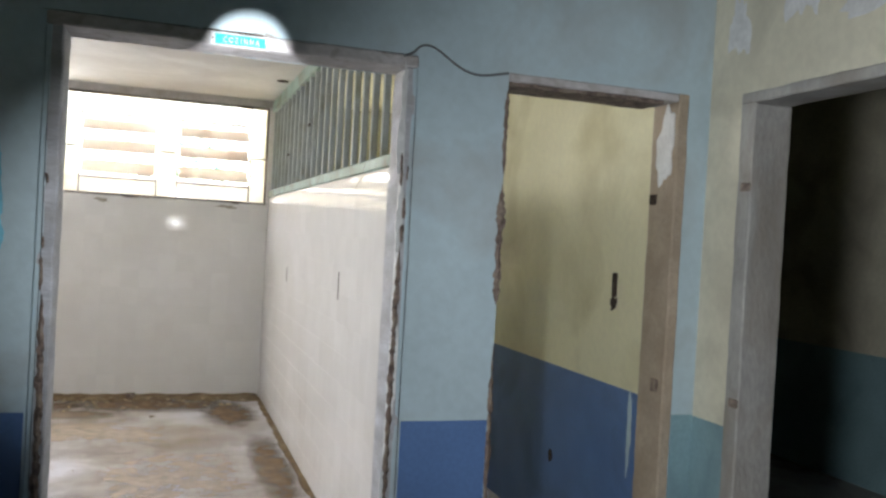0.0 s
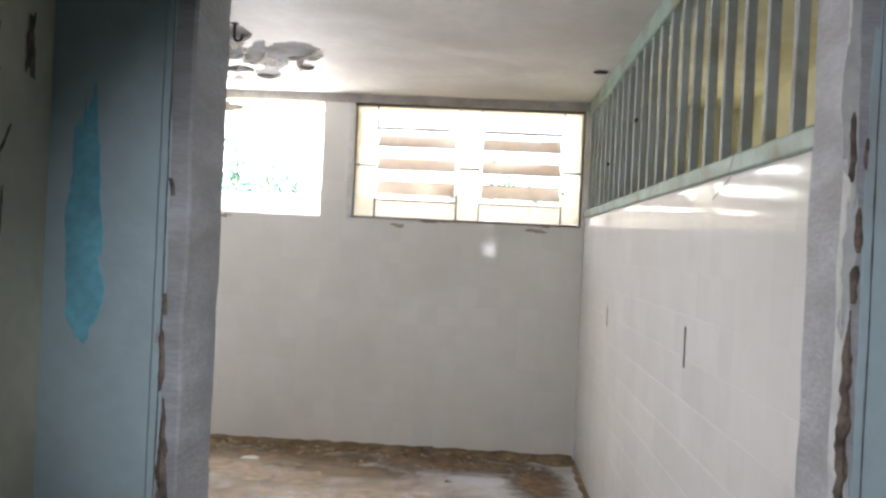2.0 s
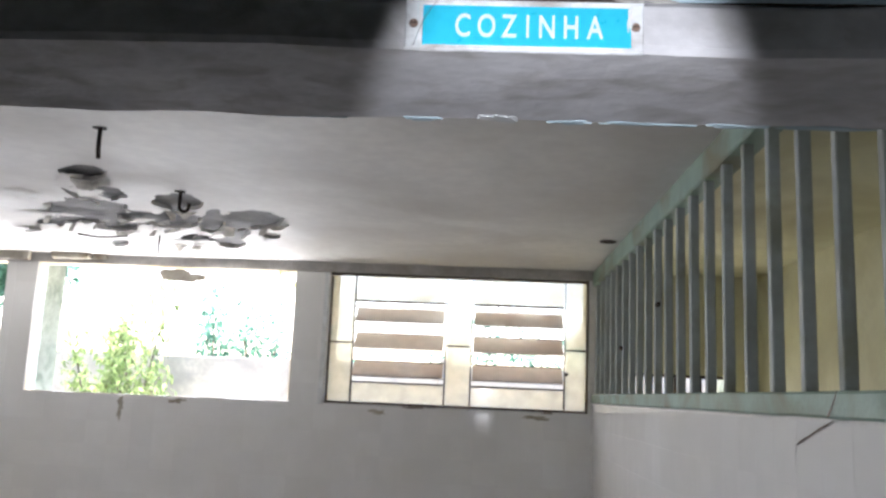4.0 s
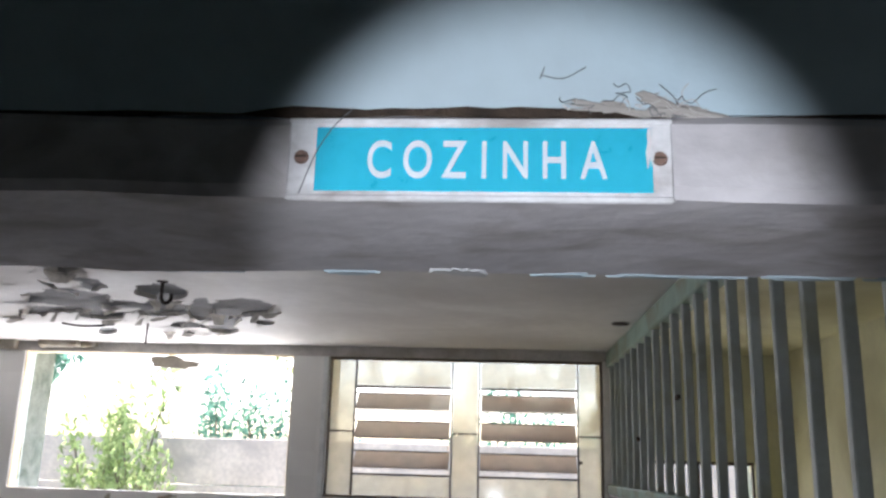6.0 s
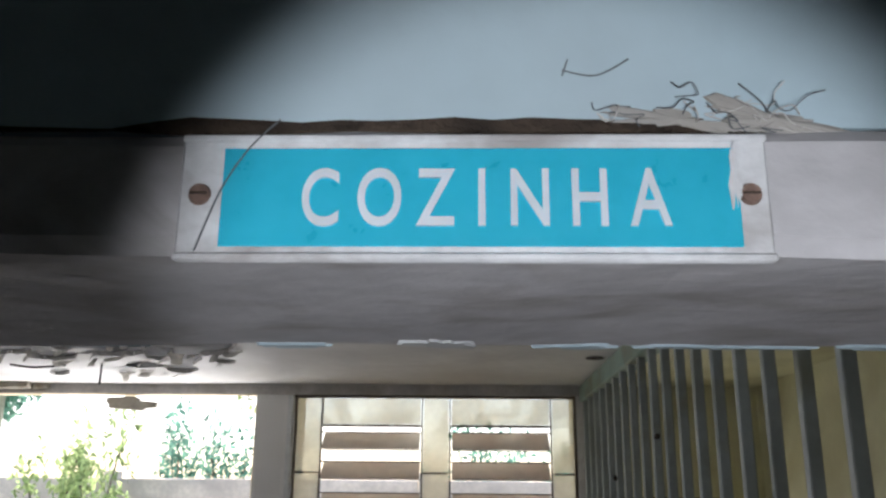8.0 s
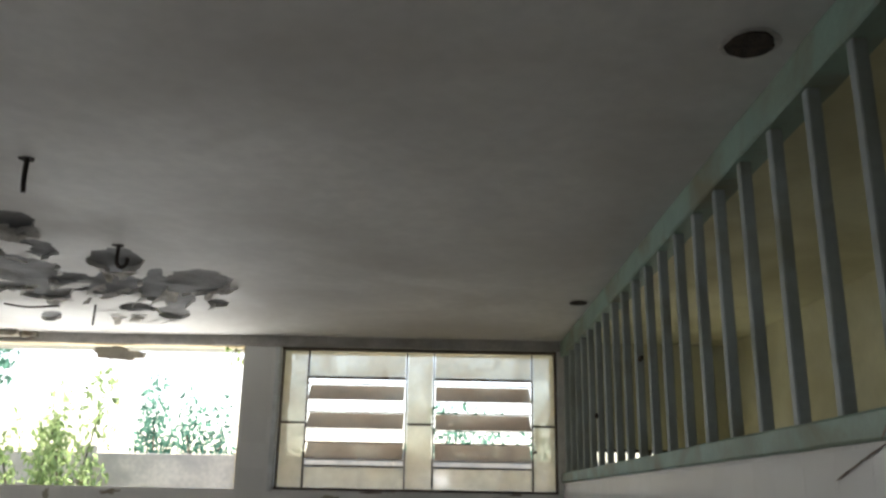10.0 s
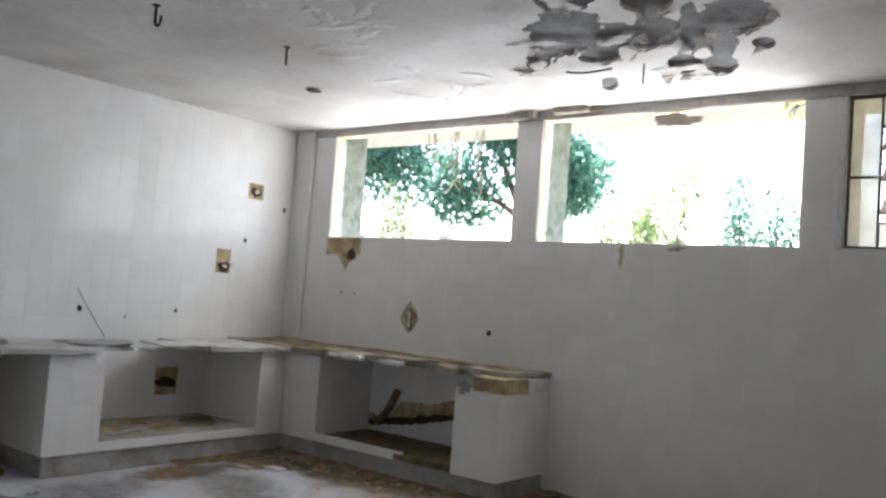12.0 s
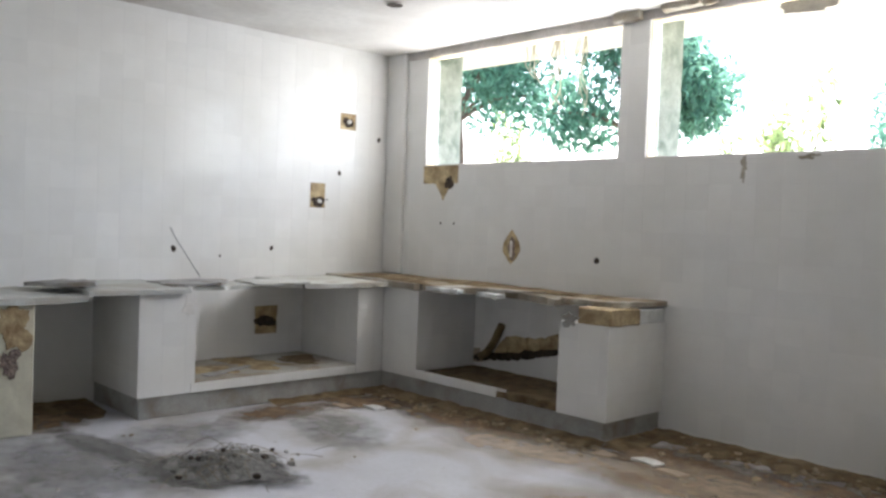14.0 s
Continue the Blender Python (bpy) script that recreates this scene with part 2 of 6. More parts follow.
GROUND = material("sunlit_yard_soil", (0.40, 0.36, 0.30), rough=1, vary=0.25, scale=0.8, fine=14, bump=0.4, dirt=(0.12, 0.16, 0.06), dirt_scale=0.6, dirt_amount=0.45)
YARD_WALL = material("weathered_yard_wall", (0.60, 0.54, 0.46), rough=0.95, vary=0.18, scale=1.2, fine=18, bump=0.4, dirt=(0.42, 0.38, 0.33), dirt_scale=1.5, dirt_amount=0.42)
BARK = material("grey_brown_bark", (0.13, 0.10, 0.08), rough=0.95, vary=0.3, scale=9, bump=0.9, stretch=(1, 1, 0.25))


def leaf_material(name, colour):
    """Leaves that let some of the light through."""
    m = bpy.data.materials.new(name)
    m.use_nodes = True
    n, l = m.node_tree.nodes, m.node_tree.links
    n.remove(n["Principled BSDF"])
    geo = n.new("ShaderNodeNewGeometry")
    r = n.new("ShaderNodeValToRGB")
    r.color_ramp.elements[0].color = (*[c * 0.55 for c in colour], 1)
    r.color_ramp.elements[1].color = (*[c * 1.5 for c in colour], 1)
    l.new(geo.outputs["Random Per Island"], r.inputs["Fac"])
    a, b, c = n.new("ShaderNodeBsdfDiffuse"), n.new("ShaderNodeBsdfTranslucent"), n.new("ShaderNodeMixShader")
    for q in (a, b):
        l.new(r.outputs["Color"], q.inputs["Color"])
    c.inputs[0].default_value = 0.62
    l.new(a.outputs[0], c.inputs[1])
    l.new(b.outputs[0], c.inputs[2])
    l.new(c.outputs[0], n["Material Output"].inputs["Surface"])
    return m


LEAF = leaf_material("green_leaves", (0.12, 0.26, 0.20))
LEAF_LIGHT = leaf_material("yellow_green_leaves", (0.30, 0.39, 0.18))

# ---------------------------------------------------------------- mesh helpers
def link(name, bm, mat, parent=None, label="", smooth=False):
    me = bpy.data.meshes.new(name)
    bm.to_mesh(me)
    bm.free()
    me.materials.append(mat)
    if smooth:
        for p in me.polygons:
            p.use_smooth = True
    ob = new(name, me)
    if parent is not None:
        ob.parent = parent
    if label:
        ob["label"] = label
    return ob


def part(name, bm, mat, parent, label="", smooth=False):
    return link(name, bm, mat, parent, label, smooth)


def empty(name, at=(0, 0, 0)):
    ob = new(name)
    ob.empty_display_size = 0.1
    return ob


def add_box(bm, a, b, bevel=0.0, seg=1):
    m = Matrix.Translation([(p + q) / 2 for p, q in zip(a, b)]) @ Matrix.Diagonal([abs(q - p) for p, q in zip(a, b)] + [1])
    vs = bmesh.ops.create_cube(bm, size=1, matrix=m)["verts"]
    if bevel:
        es = list({e for v in vs for e in v.link_edges})
        bmesh.ops.bevel(bm, geom=es, offset=bevel, segments=seg, affect="EDGES", profile=0.5)
    return vs


def box(a, b, bevel=0.0, seg=1):
    bm = bmesh.new()
    add_box(bm, a, b, bevel, seg)
    return bm


def rough_box(a, b, step=0.05, amount=0.006, bevel=0.006, seed=0):
    """A block with uneven, worn faces: cut finely, then pushed about by noise."""
    bm = box(a, b, bevel)
    size = [abs(q - p) for p, q in zip(a, b)]
    for k in range(3):
        cuts = min(int(size[k] / step), 60)
        for i in range(1, cuts):
            co = [0, 0, 0]
            co[k] = min(a[k], b[k]) + size[k] * i / cuts
            no = [0, 0, 0]
            no[k] = 1
            bmesh.ops.bisect_plane(bm, geom=bm.verts[:] + bm.edges[:] + bm.faces[:], plane_co=co, plane_no=no)
    for v in bm.verts:
        v.co += noise.noise_vector(v.co * 9 + Vector((seed * 7.3, 1.7, seed))) * amount + noise.noise_vector(v.co * 30 + Vector((seed, 0, 3))) * amount * 0.4
    return bm


def ragged(p, u, v, n, outline, thick, amount=0.15, rings=40, seed=0, dome=0.0):
    """A thin ragged patch on a surface: p the middle, u and v the surface's ways, n away from it; outline gives half sizes (a, b)."""
    rnd = random.Random(seed)
    p, u, v, n = Vector(p), Vector(u), Vector(v), Vector(n)
    a, b = outline
    ph = [rnd.uniform(0, 6.28) for _ in range(5)]
    bm = bmesh.new()
    lower, upper = [], []
    for i in range(rings):
        w = 2 * math.pi * i / rings
        r = 1 + amount * (math.sin(2 * w + ph[0]) + 0.7 * math.sin(3 * w + ph[1]) + 0.6 * math.sin(5 * w + ph[2]) + 0.5 * math.sin(9 * w + ph[3]) + rnd.uniform(-0.6, 0.6))
        q = p + u * (a * r * math.cos(w)) + v * (b * r * math.sin(w))
        lower.append(bm.verts.new(q))
        upper.append(bm.verts.new(p + (q - p) * 0.96 + n * thick))
    mid = bm.verts.new(p + n * (thick + dome))
    for i in range(rings):
        j = (i + 1) % rings
        bm.faces.new((lower[i], lower[j], upper[j], upper[i]))
        bm.faces.new((upper[i], upper[j], mid))
    bmesh.ops.recalc_face_normals(bm, faces=bm.faces)
    return bm


def ribbon(points, n, width, thick, seed=0, jag=0.5, side=None):
    """A ragged strip along a line of points on a surface with normal n, for chipped edges and cracks."""
    rnd = random.Random(seed)
    n = Vector(n)
    pts = [Vector(q) for q in points]
    fine = []
    for a, b in zip(pts, pts[1:]):
        k = max(2, int((b - a).length / 0.012))
        fine += [a.lerp(b, i / k) for i in range(k)]
    fine.append(pts[-1])
    bm = bmesh.new()
    rows = []
    m = len(fine)
    for i, q in enumerate(fine):
        way = (fine[min(i + 1, m - 1)] - fine[max(i - 1, 0)]).normalized()
        across = way.cross(n).normalized()
        taper = min(1, 8 * min(i + 0.3, m - 0.7 - i) / m)
        f = (0.55 + 0.9 * abs(noise.noise(q * 11 + Vector((seed, 0, 0)))) + rnd.uniform(-0.5, 0.5) * jag * 0.6) * taper
        g = (0.55 + 0.9 * abs(noise.noise(q * 13 + Vector((0, seed, 5)))) + rnd.uniform(-0.5, 0.5) * jag * 0.6) * taper
        if side == "one":
            g = 0.02
        f, g = max(f, 0.04), max(g, 0.04)
        rows.append([bm.verts.new(q + across * width * 0.5 * f), bm.verts.new(q + across * width * 0.2 * (f - g) + n * thick), bm.verts.new(q - across * width * 0.5 * g)])
    for a, b in zip(rows, rows[1:]):
        for k in range(2):
            bm.faces.new((a[k], a[k + 1], b[k + 1], b[k]))
    bmesh.ops.recalc_face_normals(bm, faces=bm.faces)
    return bm


def tube(points, radius, sides=8):
    bm = bmesh.new()
    pts = [Vector(q) for q in points]
    rings = []
    for i, q in enumerate(pts):
        way = (pts[min(i + 1, len(pts) - 1)] - pts[max(i - 1, 0)]).normalized()
        s = way.orthogonal().normalized()
        o = way.cross(s)
        r = radius[i] if isinstance(radius, (list, tuple)) else radius
        if rings:
            s = (prev - way * prev.dot(way)).normalized()
            o = way.cross(s)
        prev = s
        rings.append([bm.verts.new(q + (s * math.cos(2 * math.pi * k / sides) + o * math.sin(2 * math.pi * k / sides)) * r) for k in range(sides)])
    for a, b in zip(rings, rings[1:]):
        for k in range(sides):
            bm.faces.new((a[k], a[(k + 1) % sides], b[(k + 1) % sides], b[k]))
    bm.faces.new(rings[0][::-1])
    bm.faces.new(rings[-1])
    bmesh.ops.recalc_face_normals(bm, faces=bm.faces)
    return bm


def smooth_path(points, per=8):
    """A rounded line through points."""
    p = [Vector(q) for q in points]
    out = []
    for i in range(len(p) - 1):
        a, b, c, d = p[max(i - 1, 0)], p[i], p[i + 1], p[min(i + 2, len(p) - 1)]
        for k in range(per):
            t = k / per
            out.append(0.5 * (2 * b + (c - a) * t + (2 * a - 5 * b + 4 * c - d) * t * t + (3 * b - a - 3 * c + d) * t ** 3))
    return out + [p[-1]]


def wall_blocks(bm, axis, at, thick, span, z, holes):
    """A wall along x or y from span[0] to span[1]; holes are (start, end, bottom, top), not overlapping along the wall."""
    def block(s0, s1, z0, z1):
        if s1 - s0 < 1e-4 or z1 - z0 < 1e-4:
            return
        if axis == "x":
            add_box(bm, (s0, at, z0), (s1, at + thick, z1))
        else:
            add_box(bm, (at, s0, z0), (at + thick, s1, z1))
    s = span[0]
    for h0, h1, b, t in sorted(holes):
        block(s, h0, z[0], z[1])
        block(h0, h1, z[0], b)
        block(h0, h1, t, z[1])
        s = h1
    block(s, span[1], z[0], z[1])


def structure(ob, label, category):
    return tagged(ob, label, category, kind="structure")


def wall(name, mat, label, axis, at, thick, span, z, holes=()):
    bm = bmesh.new()
    wall_blocks(bm, axis, at, thick, span, z, holes)
    return structure(link(name, bm, mat), label, "wall")


# ---------------------------------------------------------------- structure: floors and ceilings
def sheet(name, mat, label, category, a, b, z0, z1, wave=0.0, step=0.25):
    nx, ny = max(1, int((b[0] - a[0]) / step)), max(1, int((b[1] - a[1]) / step))
    bm = bmesh.new()
    grid = [[bm.verts.new((a[0] + (b[0] - a[0]) * i / nx, a[1] + (b[1] - a[1]) * j / ny, 0)) for j in range(ny + 1)] for i in range(nx + 1)]
    for r in grid:
        for v in r:
            v.co.z = z1 + wave * noise.noise(v.co * 0.9)
    for i in range(nx):
        for j in range(ny):
            bm.faces.new((grid[i][j], grid[i + 1][j], grid[i + 1][j + 1], grid[i][j + 1]))
    add_box(bm, (a[0], a[1], z0), (b[0], b[1], z0 + (z1 - z0) * 0.6))
    return structure(link(name, bm, mat), label, category)


sheet("floor_kitchen", FLOOR, "dirty grey cement kitchen floor with brown stains", "floor", (-5.35, 3.175), (1.25, 8.32), -0.12, 0.0, 0.004)
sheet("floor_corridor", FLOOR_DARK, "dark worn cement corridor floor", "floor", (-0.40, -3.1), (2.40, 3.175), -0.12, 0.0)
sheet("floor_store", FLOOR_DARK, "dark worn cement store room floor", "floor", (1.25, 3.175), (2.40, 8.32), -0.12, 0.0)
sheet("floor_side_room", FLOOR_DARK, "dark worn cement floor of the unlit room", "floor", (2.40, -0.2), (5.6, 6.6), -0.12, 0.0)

# the ceilings hang as slabs; the kitchen's is slightly wavy plaster
# where the plaster has fallen: middle, half axes along and across
FALLEN = ((-1.22, 5.90, 0.084, 0.026, 0.071, -0.127), (-1.34, 6.27, 0.116, 0.032, 0.083, -0.156), (-1.60, 6.73, 0.184, 0.042, 0.18, -0.334), (-1.97, 7.07, 0.069, 0.013, 0.083, -0.142), (-1.00, 6.42, 0.103, 0.028, 0.078, -0.185),
          (-1.35, 6.83, 0.087, 0.019, 0.086, -0.185), (-1.17, 6.87, 0.128, 0.029, 0.09, -0.216), (-0.74, 6.79, 0.144, 0.035, 0.081, -0.254), (-0.91, 7.10, 0.066, 0.014, 0.121, -0.359), (-1.25, 7.44, 0.088, 0.015, 0.058, -0.151),
          (-1.06, 7.51, 0.086, 0.015, 0.058, -0.172), (-0.75, 7.24, 0.049, 0.010, 0.027, -0.094), (-1.60, 7.09, 0.115, 0.023, 0.068, -0.137), (-1.82, 7.67, 0.055, 0.008, 0.06, -0.125), (-0.99, 6.91, 0.060, 0.013, 0.118, -0.321))


def kitchen_ceiling(a, b, hole, deep=0.022, step=0.013):
    """A wavy plaster sheet with ragged gaps where the plaster fell, their broken edges, and a slab above."""
    def height(x, y):
        return CEIL + 0.006 * noise.noise(Vector((x, y, 0)) * 0.9)

    def gone(x, y):
        best = -1.0
        for cx, cy, ux, uy, vx, vy in FALLEN:
            det = ux * vy - uy * vx
            dx, dy = x - cx, y - cy
            best = max(best, 1 - ((dx * vy - dy * vx) / det) ** 2 - ((ux * dy - uy * dx) / det) ** 2)
        p = Vector((x, y, 0))
        return best + 0.50 * noise.noise(p * 8) + 0.36 * noise.noise(p * 21 + Vector((3, 1, 7))) + 0.20 * noise.noise(p * 48) + 0.16
    verts, faces = [], []

    def face(points):
        k = len(verts)
        verts.extend(points)
        faces.append(tuple(range(k, k + len(points))))
    (hx0, hy0), (hx1, hy1) = hole
    for x0, x1, y0, y1 in ((a[0], hx0, a[1], b[1]), (hx1, b[0], a[1], b[1]), (hx0, hx1, a[1], hy0), (hx0, hx1, hy1, b[1])):
        nx, ny = max(1, int((x1 - x0) / 0.25)), max(1, int((y1 - y0) / 0.25))
        for i in range(nx):
            for j in range(ny):
                c = [(x0 + (x1 - x0) * (i + p) / nx, y0 + (y1 - y0) * (j + q) / ny) for p, q in ((0, 0), (0, 1), (1, 1), (1, 0))]
                face([(x, y, height(x, y)) for x, y in c])
    nx, ny = int((hx1 - hx0) / step), int((hy1 - hy0) / step)
    xs = [hx0 + (hx1 - hx0) * i / nx for i in range(nx + 1)]
    ys = [hy0 + (hy1 - hy0) * j / ny for j in range(ny + 1)]
    val = [[gone(x, y) for y in ys] for x in xs]
    for i in range(nx):
        for j in range(ny):
            cell = [(i, j), (i, j + 1), (i + 1, j + 1), (i + 1, j)]
            keep, cross = [], []
            for (p, q), (r, t) in zip(cell, cell[1:] + cell[:1]):
                u, v = val[p][q], val[r][t]
                if u <= 0:
                    keep.append((xs[p], ys[q]))
                if (u <= 0) != (v <= 0):
                    f = u / (u - v)
                    w = (xs[p] + (xs[r] - xs[p]) * f, ys[q] + (ys[t] - ys[q]) * f)
                    keep.append(w)
                    cross.append(w)
            if len(keep) > 2:
                face([(x, y, height(x, y)) for x, y in keep])
            for (x, y), (x2, y2) in zip(cross[::2], cross[1::2]):
                face([(x, y, height(x, y)), (x2, y2, height(x2, y2)), (x2, y2, CEIL + deep + 0.01), (x, y, CEIL + deep + 0.01)])
    me = bpy.data.meshes.new("ceiling_kitchen")
    me.from_pydata(verts, [], faces)
    bm = bmesh.new()
    bm.from_mesh(me)
    bpy.data.meshes.remove(me)
    bmesh.ops.remove_doubles(bm, verts=bm.verts, dist=0.0004)
    add_box(bm, (a[0], a[1], 2.755), (b[0], b[1], 2.86))
    structure(link("ceiling_kitchen", bm, PLASTER), "stained white plaster kitchen ceiling, fallen away near the windows", "ceiling")
    bm = bmesh.new()
    n = 60
    grid = [[bm.verts.new((hx0 + (hx1 - hx0) * i / n, hy0 + (hy1 - hy0) * j / n, 0)) for j in range(n + 1)] for i in range(n + 1)]
    for row in grid:
        for v in row:
            v.co.z = CEIL + deep + 0.008 * noise.noise(v.co * 6) + 0.004 * noise.noise(v.co * 17)
    for i in range(n):
        for j in range(n):
            bm.faces.new((grid[i][j], grid[i][j + 1], grid[i + 1][j + 1], grid[i + 1][j]))
    tagged(link("bare_ceiling_slab", bm, BARE), "bare grey slab where the ceiling plaster fell", "ceiling patch", kind="structure")


kitchen_ceiling((-5.35, 3.20), (1.26, 8.32), ((-2.30, 5.60), (-0.45, 7.95)))
structure(link("ceiling_store", box((1.26, 3.20, CEIL), (2.42, 8.32, 2.86)), YELLOW), "yellow painted store room ceiling", "ceiling")
structure(link("ceiling_corridor", box((-0.42, -3.25, CORR_TOP), (2.42, 3.20, 3.1)), PAINT), "grey unlit corridor ceiling", "ceiling")
structure(link("ceiling_side_room", box((2.42, -0.3, 2.86), (5.7, 6.7, 3.0)), CREAM), "dark unlit side room ceiling", "ceiling")
# eave added to stop direct sun from reaching in through the windows
structure(link("roof_eave", box((-6.0, 8.32, 2.745), (3.2, 9.25, 2.88), 0.01), SKIM), "white eave added to keep the sun out of the kitchen windows", "roof")
structure(link("roof_slab", box((-6.0, -3.4, 3.1), (5.9, 8.5, 3.2)), RENDER), "grey concrete roof slab", "roof")

# ---------------------------------------------------------------- structure: walls
DOOR_L, DOOR_R = 0.002, 1.060
D2_L, D2_R, D2_TOP = 1.432, 2.125, 2.085
kitchen_hole = (-0.050, 1.098, 0.0, 2.134)
store_hole = (D2_L, D2_R + 0.045, 0.0, D2_TOP + 0.03)
wall("wall_doors", PAINT, "pale blue painted corridor wall with two doorways", "x", FRONT_Y, 0.075, (-0.42, 2.42), (0, 3.1), (kitchen_hole, store_hole))
wall("wall_doors_inner", GROUT, "kitchen side of the doorway wall, white", "x", FRONT_Y + 0.075, BACK_Y - FRONT_Y - 0.075, (-5.35, 2.42), (0, 2.87), (kitchen_hole, store_hole))
wall_window = wall("wall_window", GROUT, "white tiled kitchen wall with three high windows", "x", WIN_Y + 0.0008, 0.1332, (-5.35, 1.30), (0, 2.75),
                   ((-4.720, -2.826, SILL, HEAD), (-2.608, -0.798, SILL, HEAD), (-0.569, 1.189, SILL, HEAD)))
wall("wall_store_back", YELLOW, "yellow painted back wall of the store room", "x", WIN_Y + 0.008, 0.126, (1.30, 2.42), (0, 2.75), ((1.42, 2.10, 0.95, 2.025),))
wall_left = wall("wall_left", GROUT, "white tiled kitchen end wall behind the counter", "y", LEFT_X - 0.1508, 0.15, (3.1, 8.32), (0, 2.75))
wall_partition = wall("wall_partition", GROUT, "low white tiled partition under a row of slats", "y", PART_X + 0.0008, 0.0542, (BACK_Y, WIN_Y + 0.006), (0, 1.815))
wall("wall_partition_store_side", YELLOW, "yellow painted store side of the partition", "y", PART_X + 0.055, 0.031, (BACK_Y, WIN_Y + 0.006), (0, 1.815))
wall("wall_store_right", YELLOW, "yellow painted store room wall with a blue dado", "y", 2.300, 0.12, (BACK_Y, WIN_Y + 0.008), (0, 2.87))
wall("wall_corridor_right", CREAM, "cream painted corridor end wall with a dark doorway", "y", RIGHT_X, 0.14, (-3.1, FRONT_Y), (0, 3.1), ((1.74, 2.905, 0, 2.100),))
wall("wall_corridor_left", CREAM, "cracked cream painted corridor wall", "y", CORR_L - 0.13, 0.13, (-3.1, FRONT_Y), (0, 3.1))
wall("wall_corridor_back", PAINT, "pale blue end wall of the corridor", "x", -3.22, 0.12, (-0.42, 2.42), (0, 3.1))
wall("wall_side_room_far", CREAM, "dim cream wall of the unlit side room", "y", 4.9, 0.12, (-0.2, 6.6), (0, 2.9))
wall("wall_side_room_end", CREAM, "dim cream end wall of the unlit side room", "x", 6.4, 0.12, (2.42, 5.02), (0, 2.9))
wall("wall_side_room_near", CREAM, "dim cream near wall of the unlit side room", "x", -0.3, 0.12, (2.42, 5.02), (0, 2.9))


# ---------------------------------------------------------------- dado bands and painted marks
def band(name, mat, a, b, label):
    return structure(link(name, box(a, b, 0.001), mat), label, "painted dado")


band("trim_dado_front_a", DADO, (CORR_L, FRONT_Y - 0.003, 0.0), (-0.058, FRONT_Y, 0.935), "dark blue painted dado beside the kitchen door")
band("trim_dado_front_b", DADO, (1.106, FRONT_Y - 0.003, 0.0), (D2_L - 0.012, FRONT_Y, 0.893), "blue painted dado between the two doorways")
band("trim_dado_front_c", DADO_PALE, (D2_R + 0.045, FRONT_Y - 0.003, 0.0), (RIGHT_X, FRONT_Y, 0.903), "faded teal painted dado in the corner")
band("trim_dado_right_a", DADO_PALE, (RIGHT_X - 0.003, 2.908, 0.0), (RIGHT_X, FRONT_Y - 0.003, 0.900), "faded teal painted dado beside the dark doorway")
band("trim_dado_right_b", DADO_PALE, (RIGHT_X - 0.003, -3.1, 0.0), (RIGHT_X, 1.738, 0.900), "faded teal painted dado on the corridor end wall")
band("trim_dado_left", DADO, (CORR_L, -3.1, 0.0), (CORR_L + 0.003, FRONT_Y - 0.003, 0.935), "dark blue painted dado along the corridor")
band("trim_dado_store", DADO, (2.297, BACK_Y, 0.0), (2.300, WIN_Y, 0.895), "dark blue painted dado in the store room")
band("trim_dado_store_back", DADO, (1.30, WIN_Y + 0.004, 0.0), (2.297, WIN_Y + 0.008, 0.895), "dark blue painted dado on the back wall")
band("trim_dado_side_room", DADO_PALE, (4.896, -0.2, 0.0), (4.9, 6.4, 0.90), "faded teal painted dado in the unlit room")

tagged(link("paint_smear", ragged((-0.175, FRONT_Y, 1.60), (1, 0, 0.05), (0, 0, 1), (0, -1, 0), (0.026, 0.19), 0.0015, 0.14, 60, 3), TEAL),
       "turquoise paint smear on the pale blue wall", "paint mark", kind="structure")
tagged(link("paint_smear", ragged((-0.170, FRONT_Y - 0.0004, 1.455), (1, 0, 0), (0, 0, 1), (0, -1, 0), (0.029, 0.085), 0.0015, 0.09, 60, 4), TEAL),
       "turquoise paint smear on the pale blue wall", "paint mark", kind="structure")
for k, (y, z, a, b) in enumerate(((2.95, 1.93, 0.022, 0.03), (3.03, 1.84, 0.012, 0.045), (2.905, 1.30, 0.014, 0.05), (2.90, 1.21, 0.020, 0.045), (2.93, 1.05, 0.010, 0.02), (2.86, 1.12, 0.02, 0.06))):
    tagged(link("wall_hole", ragged((CORR_L + 0.0016, y, z), (0, 1, 0), (0, 0, 1), (1, 0, 0), (a, b), 0.001, 0.22, 40, 60 + k), STONE), "brown flaked spot on the cream corridor wall", "wall patch", "flaked spots on the corridor wall", "structure")
for k, pts in enumerate((((2.985, 1.715), (2.966, 1.68), (2.935, 1.63)), ((2.97, 1.62), (2.968, 1.55), (2.942, 1.49), (2.89, 1.45)), ((2.88, 1.86), (2.90, 1.81)), ((2.945, 1.86), (2.935, 1.82), (2.95, 1.79)),
                         ((3.04, 1.90), (3.02, 1.80)), ((2.88, 1.62), (2.895, 1.57)))):
    tagged(link("wall_crack", ribbon([(CORR_L + 0.0005, y, z) for y, z in pts], (1, 0, 0), 0.010, 0.0012, 20 + k, 0.9), STONE), "dark crack in the cream corridor wall", "crack", "cracks in the corridor wall", "structure")
